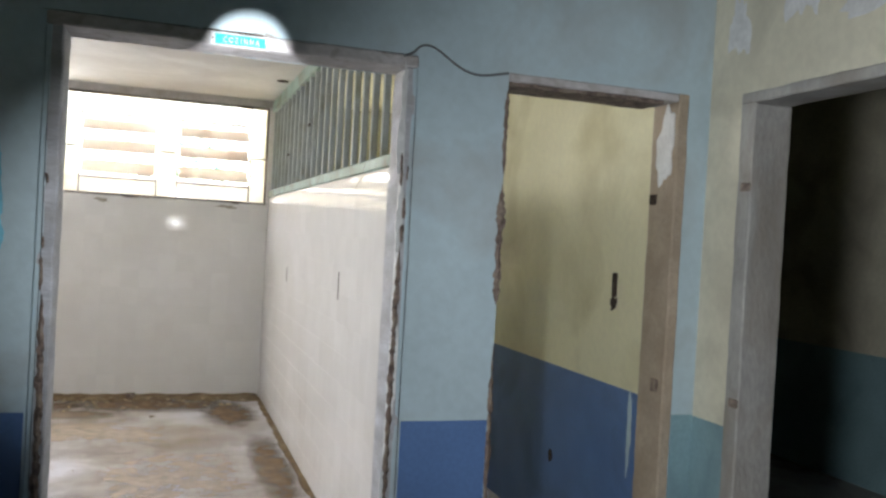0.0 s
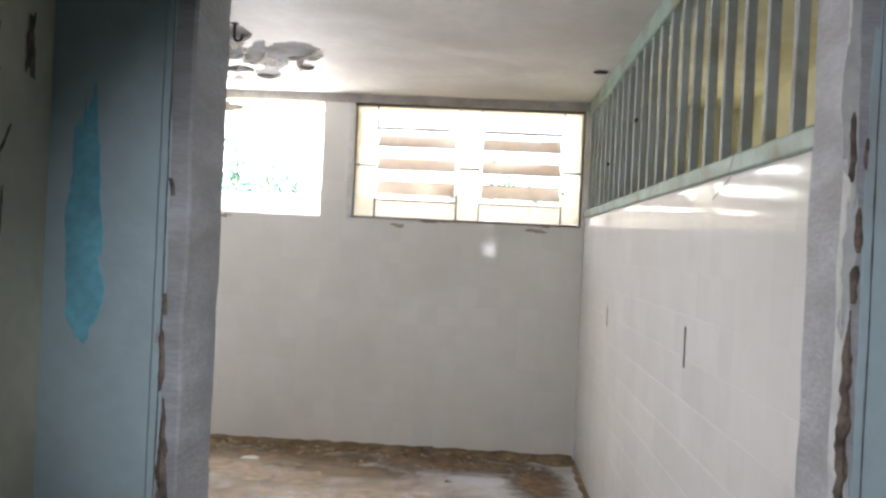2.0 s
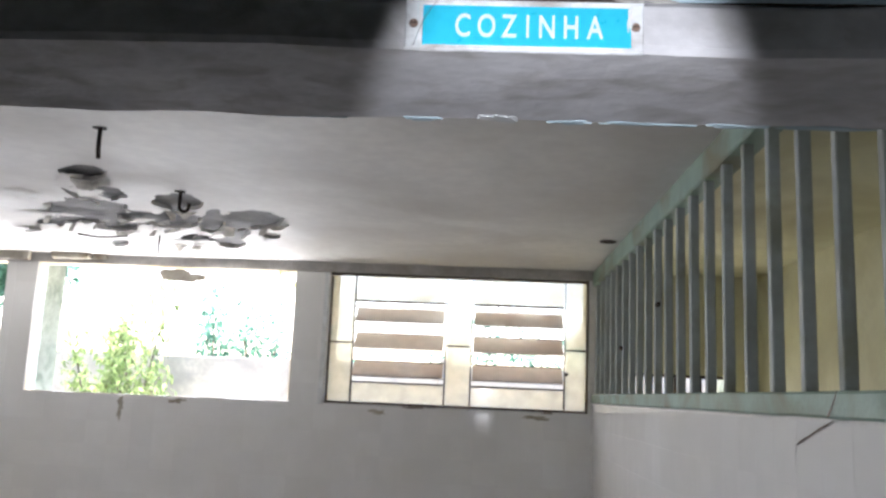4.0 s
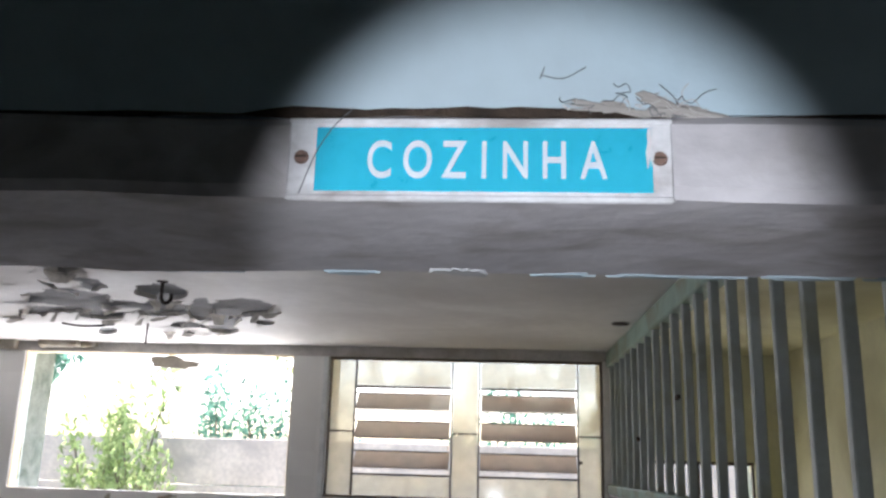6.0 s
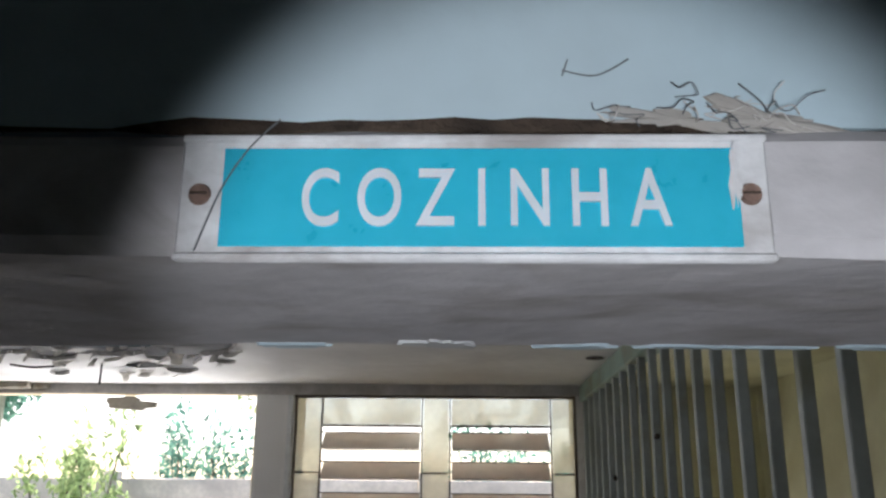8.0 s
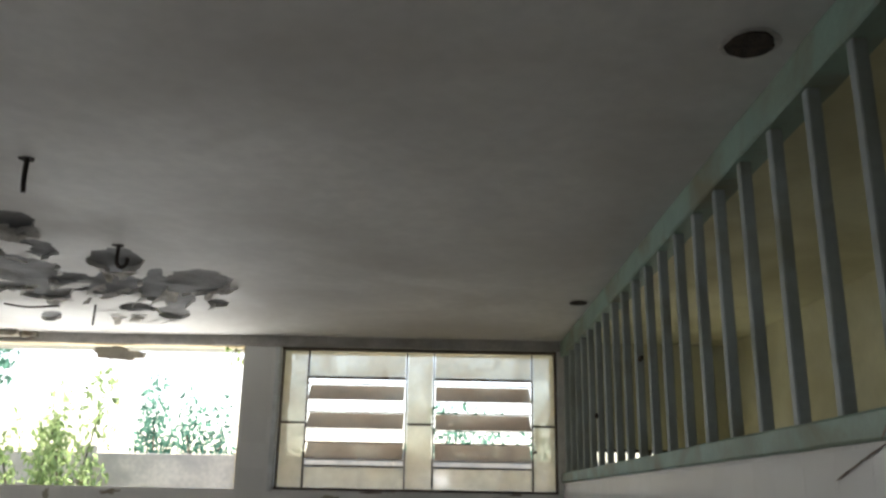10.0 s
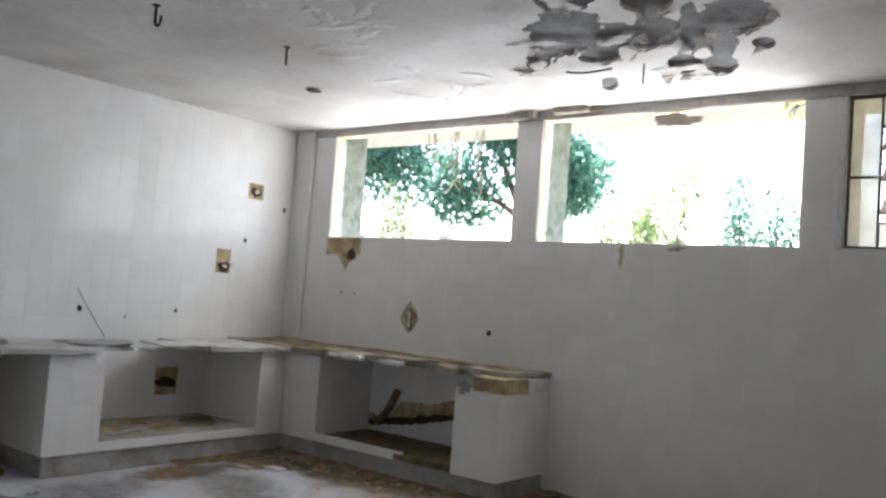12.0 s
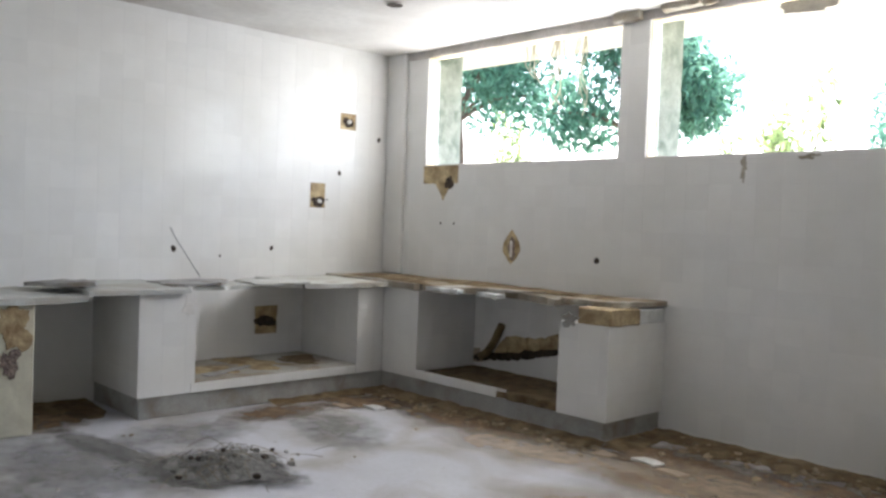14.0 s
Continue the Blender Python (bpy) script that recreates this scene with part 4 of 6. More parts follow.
# ---------------------------------------------------------------- kitchen sign over the door
def sign():
    e = tagged(empty("door_sign"), "turquoise enamel sign reading COZINHA in a scuffed white frame", "sign")
    y = FRONT_Y - 0.007
    x0, x1, z0, z1 = 0.4185, 0.5985, 2.0865, 2.1270
    part("plate", box((x0, y - 0.0035, z0), (x1, y, z1), 0.0008), PLATE, e, "scuffed white metal plate")
    part("panel", box((x0 + 0.0135, y - 0.0045, z0 + 0.0045), (x1 - 0.0095, y - 0.0034, z1 - 0.0045), 0.0002), CYAN, e, "glossy turquoise enamel panel")
    for zz in (z0 + 0.0012, z1 - 0.0012):
        part("rim", box((x0, y - 0.0052, zz - 0.0012), (x1, y - 0.0034, zz + 0.0012), 0.0006), PLATE, e, "raised white rim")
    for x in (x0 + 0.0065, x1 - 0.0060):
        bm = bmesh.new()
        bmesh.ops.create_cone(bm, cap_ends=True, segments=20, radius1=0.0036, radius2=0.0030, depth=0.0016, matrix=pose(x, y - 0.0042, (z0 + z1) / 2 + 0.001, 90))
        sc = part("screw", bm, BOLT, e, "rusty screw head")
        part("slot", box((x - 0.0026, y - 0.0053, (z0 + z1) / 2 + 0.0006), (x + 0.0026, y - 0.0049, (z0 + z1) / 2 + 0.0014)), HOLE, sc)
    # letters, one mesh each, built from the font's outlines
    xs = [0.4625, 0.4805, 0.4975, 0.5115, 0.5260, 0.5440, 0.5620]
    for ch, x in zip("COZINHA", xs):
        cu = bpy.data.curves.new("letter", "FONT")
        cu.body, cu.align_x, cu.size, cu.extrude, cu.resolution_u, cu.offset = ch, "CENTER", 0.0264, 0.0004, 6, 0.0003
        tmp = bpy.data.objects.new("letter", cu)
        scene.collection.objects.link(tmp)
        me = bpy.data.meshes.new_from_object(tmp.evaluated_get(bpy.context.evaluated_depsgraph_get()))
        bpy.data.objects.remove(tmp)
        bpy.data.curves.remove(cu)
        me.materials.clear()
        me.materials.append(LETTER)
        ob = new("letter", me)
        ob.parent = e
        ob.matrix_basis = pose(x, y - 0.0049, z0 + 0.0110, 90) @ Matrix.Diagonal((0.67, 0.98, 1, 1))
    part("worn_edge", ragged((x1 - 0.0105, y - 0.0046, z0 + 0.027), (1, 0, 0), (0, 0, 1), (0, -1, 0), (0.0014, 0.012), 0.0003, 0.28, 40, 3), PLATE, e, "flaked white edge of the enamel")
    return e


sign()
cobwebs = tagged(empty("cobweb"), "grey tangled cobweb beside the door sign", "cobweb")
rnd = random.Random(12)
for k in range(16):
    x, z = rnd.uniform(0.553, 0.618), rnd.uniform(2.132, 2.147)
    pts = [(x, FRONT_Y - 0.003, z)]
    for _ in range(5):
        x += rnd.uniform(-0.006, 0.008)
        z += rnd.uniform(-0.004, 0.0035)
        pts.append((x, FRONT_Y - rnd.uniform(0.001, 0.007), max(z, 2.131)))
    part("thread", tube(smooth_path(pts, 4), 0.00022, 4), FLAKE if k % 2 else CABLE, cobwebs)
for pts in (((0.538, 2.154), (0.549, 2.152), (0.560, 2.158)), ((0.540, 2.158), (0.538, 2.152)), ((0.595, 2.149), (0.602, 2.142), (0.606, 2.134), (0.622, 2.132))):
    part("thread", tube(smooth_path([(x, FRONT_Y - 0.002, z) for x, z in pts], 5), 0.0003, 5), CABLE, cobwebs)
part("dust_clump", ragged((0.606, FRONT_Y - 0.001, 2.1355), (1, 0, -0.3), (0.3, 0, 1), (0, -1, 0), (0.016, 0.005), 0.001, 0.3, 60, 8, 0.002), PLINTH, cobwebs, "grey dust clump")
part("dust_clump", ragged((0.575, FRONT_Y - 0.001, 2.1360), (1, 0, -0.1), (0.1, 0, 1), (0, -1, 0), (0.022, 0.003), 0.001, 0.3, 60, 9, 0.001), PLINTH, cobwebs, "grey dust clump")
part("thread", tube(smooth_path([(0.449, FRONT_Y - 0.013, 2.1315), (0.440, FRONT_Y - 0.013, 2.122), (0.432, FRONT_Y - 0.013, 2.108), (0.4255, FRONT_Y - 0.013, 2.089)], 5), 0.0003, 5), CABLE, cobwebs)

path = smooth_path([(1.045, FRONT_Y - 0.008, 2.126), (1.075, FRONT_Y - 0.006, 2.140), (1.11, FRONT_Y - 0.006, 2.169), (1.155, FRONT_Y - 0.006, 2.165), (1.222, FRONT_Y - 0.006, 2.124), (1.275, FRONT_Y - 0.006, 2.099),
                    (1.335, FRONT_Y - 0.006, 2.093), (1.427, FRONT_Y - 0.006, 2.112)], 8)
tagged(link("loose_cable", tube(path, 0.0042, 8), CABLE, smooth=True), "dusty grey cable sagging between the two doorways", "cable")


# ---------------------------------------------------------------- counters
def slab_piece(name, outline, z0, z1, mat, parent=None, label="", jag=0.012, seed=0, tilt=(0, 0)):
    """A broken slab: a jagged outline in plan, with thickness and uneven top."""
    rnd = random.Random(seed)
    pts = []
    m = len(outline)
    for i in range(m):
        a, b = Vector((*outline[i], 0)), Vector((*outline[(i + 1) % m], 0))
        k = max(2, int((b - a).length / 0.062))
        side = Vector((-(b - a).y, (b - a).x, 0)).normalized()
        pts += [a.lerp(b, j / k) + side * rnd.uniform(-jag, jag) for j in range(k)]
    cx, cy = sum(p.x for p in pts) / len(pts), sum(p.y for p in pts) / len(pts)
    bm = bmesh.new()
    hi, lo = [], []
    for p in pts:
        dz = tilt[0] * (p.x - cx) + tilt[1] * (p.y - cy)
        hi.append(bm.verts.new((p.x, p.y, z1 + dz + rnd.uniform(-0.003, 0.003))))
        lo.append(bm.verts.new((p.x + rnd.uniform(-0.006, 0.006), p.y + rnd.uniform(-0.006, 0.006), z0 + dz + rnd.uniform(-0.004, 0.004))))
    bm.faces.new(hi)
    bm.faces.new(lo[::-1])
    for i in range(len(pts)):
        j = (i + 1) % len(pts)
        bm.faces.new((hi[i], lo[i], lo[j], hi[j]))
    bmesh.ops.recalc_face_normals(bm, faces=bm.faces)
    return link(name, bm, mat, parent, label)


CF = -4.478          # front of the run along the end wall
CFW = 7.588          # front of the run along the window wall
TOP = 0.775


def clad(parent, a, b, faces):
    """A masonry pier with tiled faces; faces: '-y', '+x', '+y', '-x'."""
    p = part("pier", box((a[0] + 0.001, a[1] + 0.001, a[2]), (b[0] - 0.001, b[1] - 0.001, b[2]), 0.0005), GROUT, parent)
    w, d, h = b[0] - a[0], b[1] - a[1], b[2] - a[2]
    if "-y" in faces: tile_field(p, (a[0], a[1], a[2]), (1, 0, 0), (0, 0, 1), (0, -1, 0), w, h, limit=0)
    if "+x" in faces: tile_field(p, (b[0], a[1], a[2]), (0, 1, 0), (0, 0, 1), (1, 0, 0), d, h, limit=0)
    if "+y" in faces: tile_field(p, (b[0], b[1], a[2]), (-1, 0, 0), (0, 0, 1), (0, 1, 0), w, h, limit=0)
    if "-x" in faces: tile_field(p, (a[0], b[1], a[2]), (0, -1, 0), (0, 0, 1), (-1, 0, 0), d, h, limit=0)
    return p


run_a = tagged(empty("masonry_counter"), "white tiled masonry counter base along the end wall", "counter", "built-in counters")
part("plinth", rough_box((LEFT_X, 5.695, 0), (CF - 0.012, CFW + 0.03, 0.135), 0.08, 0.004, 0.006, 1), PLINTH, run_a, "grey cement plinth")
clad(run_a, (LEFT_X, 5.68, 0.135), (CF, 6.055, TOP), ("-y", "+x", "+y"))
clad(run_a, (LEFT_X, 7.345, 0.135), (CF, CFW, TOP), ("-y", "+x"))
part("shelf", rough_box((LEFT_X, 6.055, 0.135), (CF + 0.004, 7.345, 0.205), 0.07, 0.004, 0.006, 2), SLAB, run_a, "dirty cement shelf")
tile_field(part("kerb", box((CF - 0.008, 6.027, 0.136), (CF - 0.002, 7.343, 0.200)), GROUT, run_a, "low tiled kerb"), (CF + 0.006, 6.027, 0.137), (0, 1, 0), (0, 0, 1), (1, 0, 0), 1.31, 0.062, limit=0)

run_b = tagged(empty("masonry_counter"), "white tiled masonry counter base under the windows", "counter", "built-in counters")
part("plinth", rough_box((CF - 0.01, CFW + 0.012, 0), (-2.425, WIN_Y, 0.135), 0.08, 0.004, 0.006, 3), PLINTH, run_b, "grey cement plinth")
clad(run_b, (CF + 0.003, CFW, 0.135), (-4.085, WIN_Y, TOP), ("-y", "+x"))
clad(run_b, (-2.775, CFW, 0.135), (-2.405, WIN_Y, 0.70), ("-y", "+x", "-x"))
part("pier_head", rough_box((-2.640, CFW + 0.002, 0.70), (-2.395, CFW + 0.30, 0.80), 0.05, 0.006, 0.006, 7), MORTAR, run_b, "bare tan mortar on the pier")
part("pier_head", rough_box((-2.76, CFW + 0.30, 0.70), (-2.412, WIN_Y, 0.79), 0.05, 0.004, 0.006, 8), SKIM, run_b, "white tiled pier head")
part("shelf", rough_box((-4.085, CFW + 0.004, 0.135), (-2.775, WIN_Y, 0.185), 0.07, 0.005, 0.006, 4), SOIL, run_b, "shelf buried in brown dirt")
k = part("kerb", box((-4.083, CFW + 0.006, 0.136), (-3.20, CFW + 0.010, 0.200)), GROUT, run_b, "low tiled kerb")
tile_field(k, (-4.083, CFW - 0.004, 0.137), (1, 0, 0), (0, 0, 1), (0, -1, 0), 0.80, 0.066, limit=0)

run_c = tagged(empty("masonry_counter"), "stained yellowish tiled end pier of the counter", "counter", "built-in counters")
part("pier", rough_box((LEFT_X, 4.62, 0), (-4.47, 5.08, 0.742), 0.06, 0.003, 0.008, 5), CREAM, run_c, "yellowish stained pier")
part("broken_corner", ragged((-4.468, 4.97, 0.62), (0, 1, 0), (0, 0, 1), (1, 0, 0), (0.10, 0.11), 0.006, 0.2, 40, 5), MORTAR, run_c, "broken corner with bare mortar")
part("broken_corner", ragged((-4.466, 4.95, 0.42), (0, 1, 0), (0, 0, 1), (1, 0, 0), (0.06, 0.06), 0.006, 0.25, 40, 6), STONE, run_c, "dark broken spot")

top = tagged(empty("worktop"), "broken cement worktop slabs with brown dirt on the counter", "worktop")
slab_piece("slab", ((LEFT_X, 4.40), (-4.43, 4.40), (-4.42, 4.80), (-4.44, 5.35), (LEFT_X, 5.38)), 0.742, 0.778, SLAB_PALE, top, "", 0.008, 1, (0, 0.0))
slab_piece("slab", ((LEFT_X, 5.38), (-4.43, 5.36), (-4.41, 5.62), (-4.43, 5.98), (LEFT_X, 6.0)), 0.776, 0.806, SLAB_PALE, top, "", 0.010, 2)
slab_piece("slab", ((-5.05, 5.20), (-4.60, 5.26), (-4.52, 5.44), (-4.70, 5.50), (-5.02, 5.42)), 0.812, 0.838, PLINTH, top, "loose broken slab piece", 0.012, 3, (0.04, 0.05))
slab_piece("slab", ((-4.92, 6.0), (-4.55, 6.0), (-4.50, 6.25), (-4.60, 6.60), (-4.50, 6.88), (-4.96, 6.9), (-4.88, 6.5)), 0.784, 0.806, SLAB_PALE, top, "", 0.022, 4)
slab_piece("slab", ((-5.02, 5.98), (-4.58, 5.94), (-4.50, 6.22), (-4.72, 6.42), (-5.0, 6.30)), 0.806, 0.822, PLINTH, top, "loose broken slab piece", 0.02, 31, (0.02, 0.03))
slab_piece("slab", ((-4.86, 6.55), (-4.50, 6.50), (-4.46, 6.92), (-4.70, 7.0)), 0.808, 0.824, SLAB_PALE, top, "loose broken slab piece", 0.02, 32, (-0.02, 0.02))
slab_piece("slab", ((-3.62, 7.70), (-3.20, 7.62), (-3.05, 7.78), (-3.42, 7.86)), 0.826, 0.842, SLAB, top, "loose broken slab piece", 0.02, 33, (0.03, -0.03))
slab_piece("slab", ((LEFT_X, 6.9), (-4.50, 6.88), (-4.44, 7.1), (-4.42, 7.30), (-4.40, 7.56), (LEFT_X, 7.56)), 0.778, 0.812, SLAB_PALE, top, "", 0.012, 5)
slab_piece("slab", ((LEFT_X, 7.56), (-4.40, 7.56), (-4.10, 7.55), (-4.06, 7.75), (-4.10, WIN_Y), (LEFT_X, WIN_Y)), 0.778, 0.828, SLAB, top, "", 0.010, 6)
slab_piece("slab", ((-4.09, 7.62), (-3.72, 7.57), (-3.70, 7.70), (-3.45, 7.80), (-3.40, WIN_Y), (-4.10, WIN_Y)), 0.780, 0.828, SLAB, top, "", 0.02, 7)
slab_piece("slab", ((-3.40, 7.78), (-3.10, 7.72), (-2.85, 7.64), (-2.80, WIN_Y), (-3.40, WIN_Y)), 0.780, 0.822, SLAB, top, "", 0.02, 8)
slab_piece("slab", ((-2.86, 7.70), (-2.47, 7.72), (-2.40, WIN_Y), (-2.86, WIN_Y)), 0.800, 0.832, SLAB, top, "", 0.016, 9)
slab_piece("slab", ((-3.98, 7.56), (-3.62, 7.54), (-3.64, 7.60), (-3.95, 7.63)), 0.792, 0.818, SKIM, top, "pale broken slab edge", 0.012, 10)
slab_piece("slab", ((-3.50, 7.60), (-3.30, 7.57), (-3.28, 7.64), (-3.46, 7.68)), 0.790, 0.815, SKIM, top, "pale broken slab edge", 0.012, 11)
for k, (x, y, a, b) in enumerate(((-4.72, 7.88, 0.42, 0.26), (-3.95, 8.02, 0.5, 0.13), (-3.3, 7.95, 0.45, 0.16), (-2.75, 7.95, 0.22, 0.14), (-4.3, 7.66, 0.25, 0.08))):
    part("dirt", ragged((x, y, 0.826), (1, 0, 0), (0, 1, 0), (0, 0, 1), (a, b), 0.006, 0.16, 60, 30 + k, 0.02), SOIL, top, "brown dirt heap")
for k, (x, y, a, b) in enumerate(((-4.86, 7.10, 0.20, 0.14), (-4.9, 6.7, 0.25, 0.18), (-4.8, 6.3, 0.16, 0.2))):
    part("dirt", ragged((x, y, 0.206), (1, 0, 0), (0, 1, 0), (0, 0, 1), (a, b), 0.003, 0.2, 50, 50 + k, 0.008), MORTAR if k else SOIL, top, "dirt on the shelf")
slab_piece("loose_board", ((-4.62, 6.18), (-4.56, 6.20), (-4.74, 6.62), (-4.78, 6.60)), 0.208, 0.219, PLINTH, None, "", 0.004, 21)
tagged(bpy.data.objects["loose_board"], "short grey broken batten lying on the counter shelf", "batten")
# broken top edge of the pier by the open bay
tagged(link("broken_tiles", ragged((CF + 0.001, 6.01, 0.72), (0, 1, 0), (0, 0, 1), (1, 0, 0), (0.05, 0.07), 0.003, 0.25, 36, 77), GROUT), "broken tile edge on the counter pier", "broken edge", kind="structure")
tagged(link("broken_tiles", ragged((-2.70, CFW - 0.001, 0.715), (1, 0, 0), (0, 0, 1), (0, -1, 0), (0.07, 0.035), 0.003, 0.25, 36, 78), PLINTH), "broken tile edge on the end pier", "broken edge", kind="structure")


# ---------------------------------------------------------------- holes and patches in the tiled walls
def pipe_break(y, z):
    """A squarish break in the left wall: tan bed above, a dark slot across the middle, tan below, a rusty pipe end in the slot."""
    e = tagged(empty("missing_tile_patch"), "squarish tan mortar break with a dark pipe hole under the counter", "wall patch", "missing tile patches", "structure")
    x = LEFT_X + 0.0006
    n, u, v = (1, 0, 0), (0, 1, 0), (0, 0, 1)
    for k, (z0, z1, mat) in enumerate(((0.020, 0.108, MORTAR), (-0.108, 0.024, MORTAR))):
        part("mortar", rough_box((x, y - 0.10 + 0.006 * k, z + z0), (x + 0.004 + 0.0006 * k, y + 0.10 - 0.004 * k, z + z1), 0.03, 0.004, 0.001, 41 + k), mat, e)
    part("hole", ragged(Vector((x + 0.006, y - 0.008, z - 0.010)), u, v, n, (0.096, 0.044), 0.001, 0.12, 30, 44), HOLE, e, "dark pipe hole")
    part("pipe_end", ragged(Vector((x + 0.0072, y + 0.03, z - 0.022)), u, v, n, (0.036, 0.020), 0.006, 0.10, 20, 43), IRON, e, "rusty pipe stub")
    return e


def rect_patch(rects, plane, n, label, mats=MORTAR):
    """Bare bed where whole tiles are gone: flat rectangles a little behind the tile face."""
    e = tagged(empty("missing_tile_patch"), label, "wall patch", "missing tile patches", "structure")
    for i, (u0, u1, v0, v1) in enumerate(rects):
        if plane == "x":
            part("mortar", rough_box((LEFT_X - 0.006, u0, v0), (LEFT_X - 0.0003, u1, v1), 0.03, 0.0002, 0.001, i), mats, e)
        else:
            part("mortar", rough_box((u0, WIN_Y + 0.0003, v0), (u1, WIN_Y + 0.006, v1), 0.03, 0.0002, 0.001, i), mats, e)
    return e


def pointed(x, y, z, half, up, down, power, seed):
    """A thin patch on the window wall that narrows to a point above and below its widest line."""
    rnd = random.Random(seed)
    bm = bmesh.new()
    left, right = [], []
    for i in range(17):
        t = i / 8 - 1
        zz = z + (t * up if t > 0 else t * down)
        w = max(0.004, half * (1 - abs(t) ** power))
        left.append(bm.verts.new((x - w + rnd.uniform(-0.004, 0.004), y, zz)))
        right.append(bm.verts.new((x + w + rnd.uniform(-0.004, 0.004), y, zz)))
    for i in range(16):
        bm.faces.new((left[i], right[i], right[i + 1], left[i + 1]))
    r = bmesh.ops.extrude_face_region(bm, geom=bm.faces[:])
    bmesh.ops.translate(bm, verts=[q for q in r["geom"] if isinstance(q, bmesh.types.BMVert)], vec=(0, -0.0008, 0))
    bmesh.ops.recalc_face_normals(bm, faces=bm.faces)
    return bm


def flat_patch(outline, seed):
    """A thin patch on the window wall with a broken outline of (x, z) corners."""
    rnd = random.Random(seed)
    pts = [Vector((x, WIN_Y - 0.001, z)) for x, z in outline]
    bm = bmesh.new()
    rim = []
    for a, b in zip(pts, pts[1:] + pts[:1]):
        k = max(2, int((b - a).length / 0.03))
        rim += [bm.verts.new(a.lerp(b, i / k) + Vector((rnd.uniform(-0.007, 0.007), 0, rnd.uniform(-0.007, 0.007)))) for i in range(k)]
    f = bm.faces.new(rim)
    r = bmesh.ops.extrude_face_region(bm, geom=[f])
    bmesh.ops.translate(bm, verts=[q for q in r["geom"] if isinstance(q, bmesh.types.BMVert)], vec=(0, -0.002, 0))
    bmesh.ops.recalc_face_normals(bm, faces=bm.faces)
    return bm


WIN_HOLES = [(-4.74, -4.33, 1.59, 1.736)]
LEFT_HOLES = [(7.66, 7.82, 2.015, 2.15), (7.385, 7.53, 1.36, 1.56)]
e = rect_patch(WIN_HOLES, "y", None, "tan mortar patch where tiles are missing under the window")
part("hole", ragged((-4.43, WIN_Y - 0.0011, 1.595), (1, 0, 0), (0, 0, 1), (0, -1, 0), (0.045, 0.055), 0.001, 0.15, 30, 3), HOLE, e, "dark pipe hole")
part("mortar", pointed(-4.495, WIN_Y - 0.0002, 1.59, 0.10, 0.002, 0.135, 0.9, 2), MORTAR, e)
e = tagged(empty("missing_tile_patch"), "leaf shaped break in the tiles with bare mortar", "wall patch", "missing tile patches", "structure")
part("mortar", pointed(-3.735, WIN_Y - 0.0002, 1.10, 0.088, 0.145, 0.115, 1.7, 4), MORTAR, e)
part("hole", ragged((-3.732, WIN_Y - 0.0011, 1.10), (1, 0, 0), (0, 0, 1), (0, -1, 0), (0.036, 0.085), 0.0006, 0.12, 30, 5), STONE, e, "dark pipe chase")
part("pipe_end", box((-3.748, WIN_Y - 0.006, 1.04), (-3.725, WIN_Y + 0.002, 1.16), 0.006, 2), FLAKE, e, "pale pipe stub")
for k, (y, z, a, b) in enumerate(((7.74, 2.075, 0.05, 0.045), (7.465, 1.41, 0.055, 0.05))):
    e = rect_patch(LEFT_HOLES[k:k + 1], "x", None, "tan mortar patch with a dark pipe hole in the tiles")
    part("hole", ragged((LEFT_X + 0.0003, y, z), (0, 1, 0), (0, 0, 1), (1, 0, 0), (a, b), 0.001, 0.14, 30, 7 + k), HOLE, e, "dark pipe hole")
    part("pipe_end", ragged((LEFT_X - 0.001, y + 0.008, z + 0.004), (0, 1, 0), (0, 0, 1), (1, 0, 0), (0.022, 0.018), 0.012, 0.06, 20, 70 + k), FLAKE, e, "pale pipe stub")
pipe_break(7.01, 0.475)
e = tagged(empty("missing_tile_patch"), "broken tiles and a dark pipe chase under the counter", "wall patch", "missing tile patches", "structure")
part("mortar", flat_patch(((-3.75, 0.45), (-3.62, 0.462), (-3.50, 0.457), (-3.38, 0.48), (-3.27, 0.526), (-3.19, 0.514), (-3.19, 0.39), (-3.5, 0.33), (-3.89, 0.27), (-3.83, 0.37)), 4), MORTAR, e)
part("mortar", flat_patch(((-4.16, 0.30), (-4.02, 0.32), (-3.98, 0.22), (-4.20, 0.20)), 6), RENDER, e)
part("chase", ribbon(((-4.15, WIN_Y - 0.004, 0.235), (-3.95, WIN_Y - 0.004, 0.27), (-3.72, WIN_Y - 0.004, 0.295), (-3.45, WIN_Y - 0.004, 0.35), (-3.19, WIN_Y - 0.004, 0.405)), (0, -1, 0), 0.075, 0.003, 61, 0.4), HOLE, e, "dark pipe chase")
part("rusty_pipe", tube(smooth_path([(-3.99, WIN_Y - 0.02, 0.265), (-3.90, WIN_Y - 0.035, 0.32), (-3.84, WIN_Y - 0.035, 0.40), (-3.765, WIN_Y - 0.04, 0.53)], 5), 0.030, 10), SOIL, e, "rusted brown pipe stub", True)
for k, (x, z, r) in enumerate(((-2.957, 1.055, 0.022), (-4.515, 1.27, 0.010), (-4.36, 1.27, 0.010))):
    tagged(link("plug_hole", ragged((x, WIN_Y - 0.0005, z), (1, 0, 0), (0, 0, 1), (0, -1, 0), (r, r), 0.001, 0.08, 24, 100 + k), HOLE), "small dark plug hole in the tiles", "wall hole", "plug holes in the tiles", "structure")
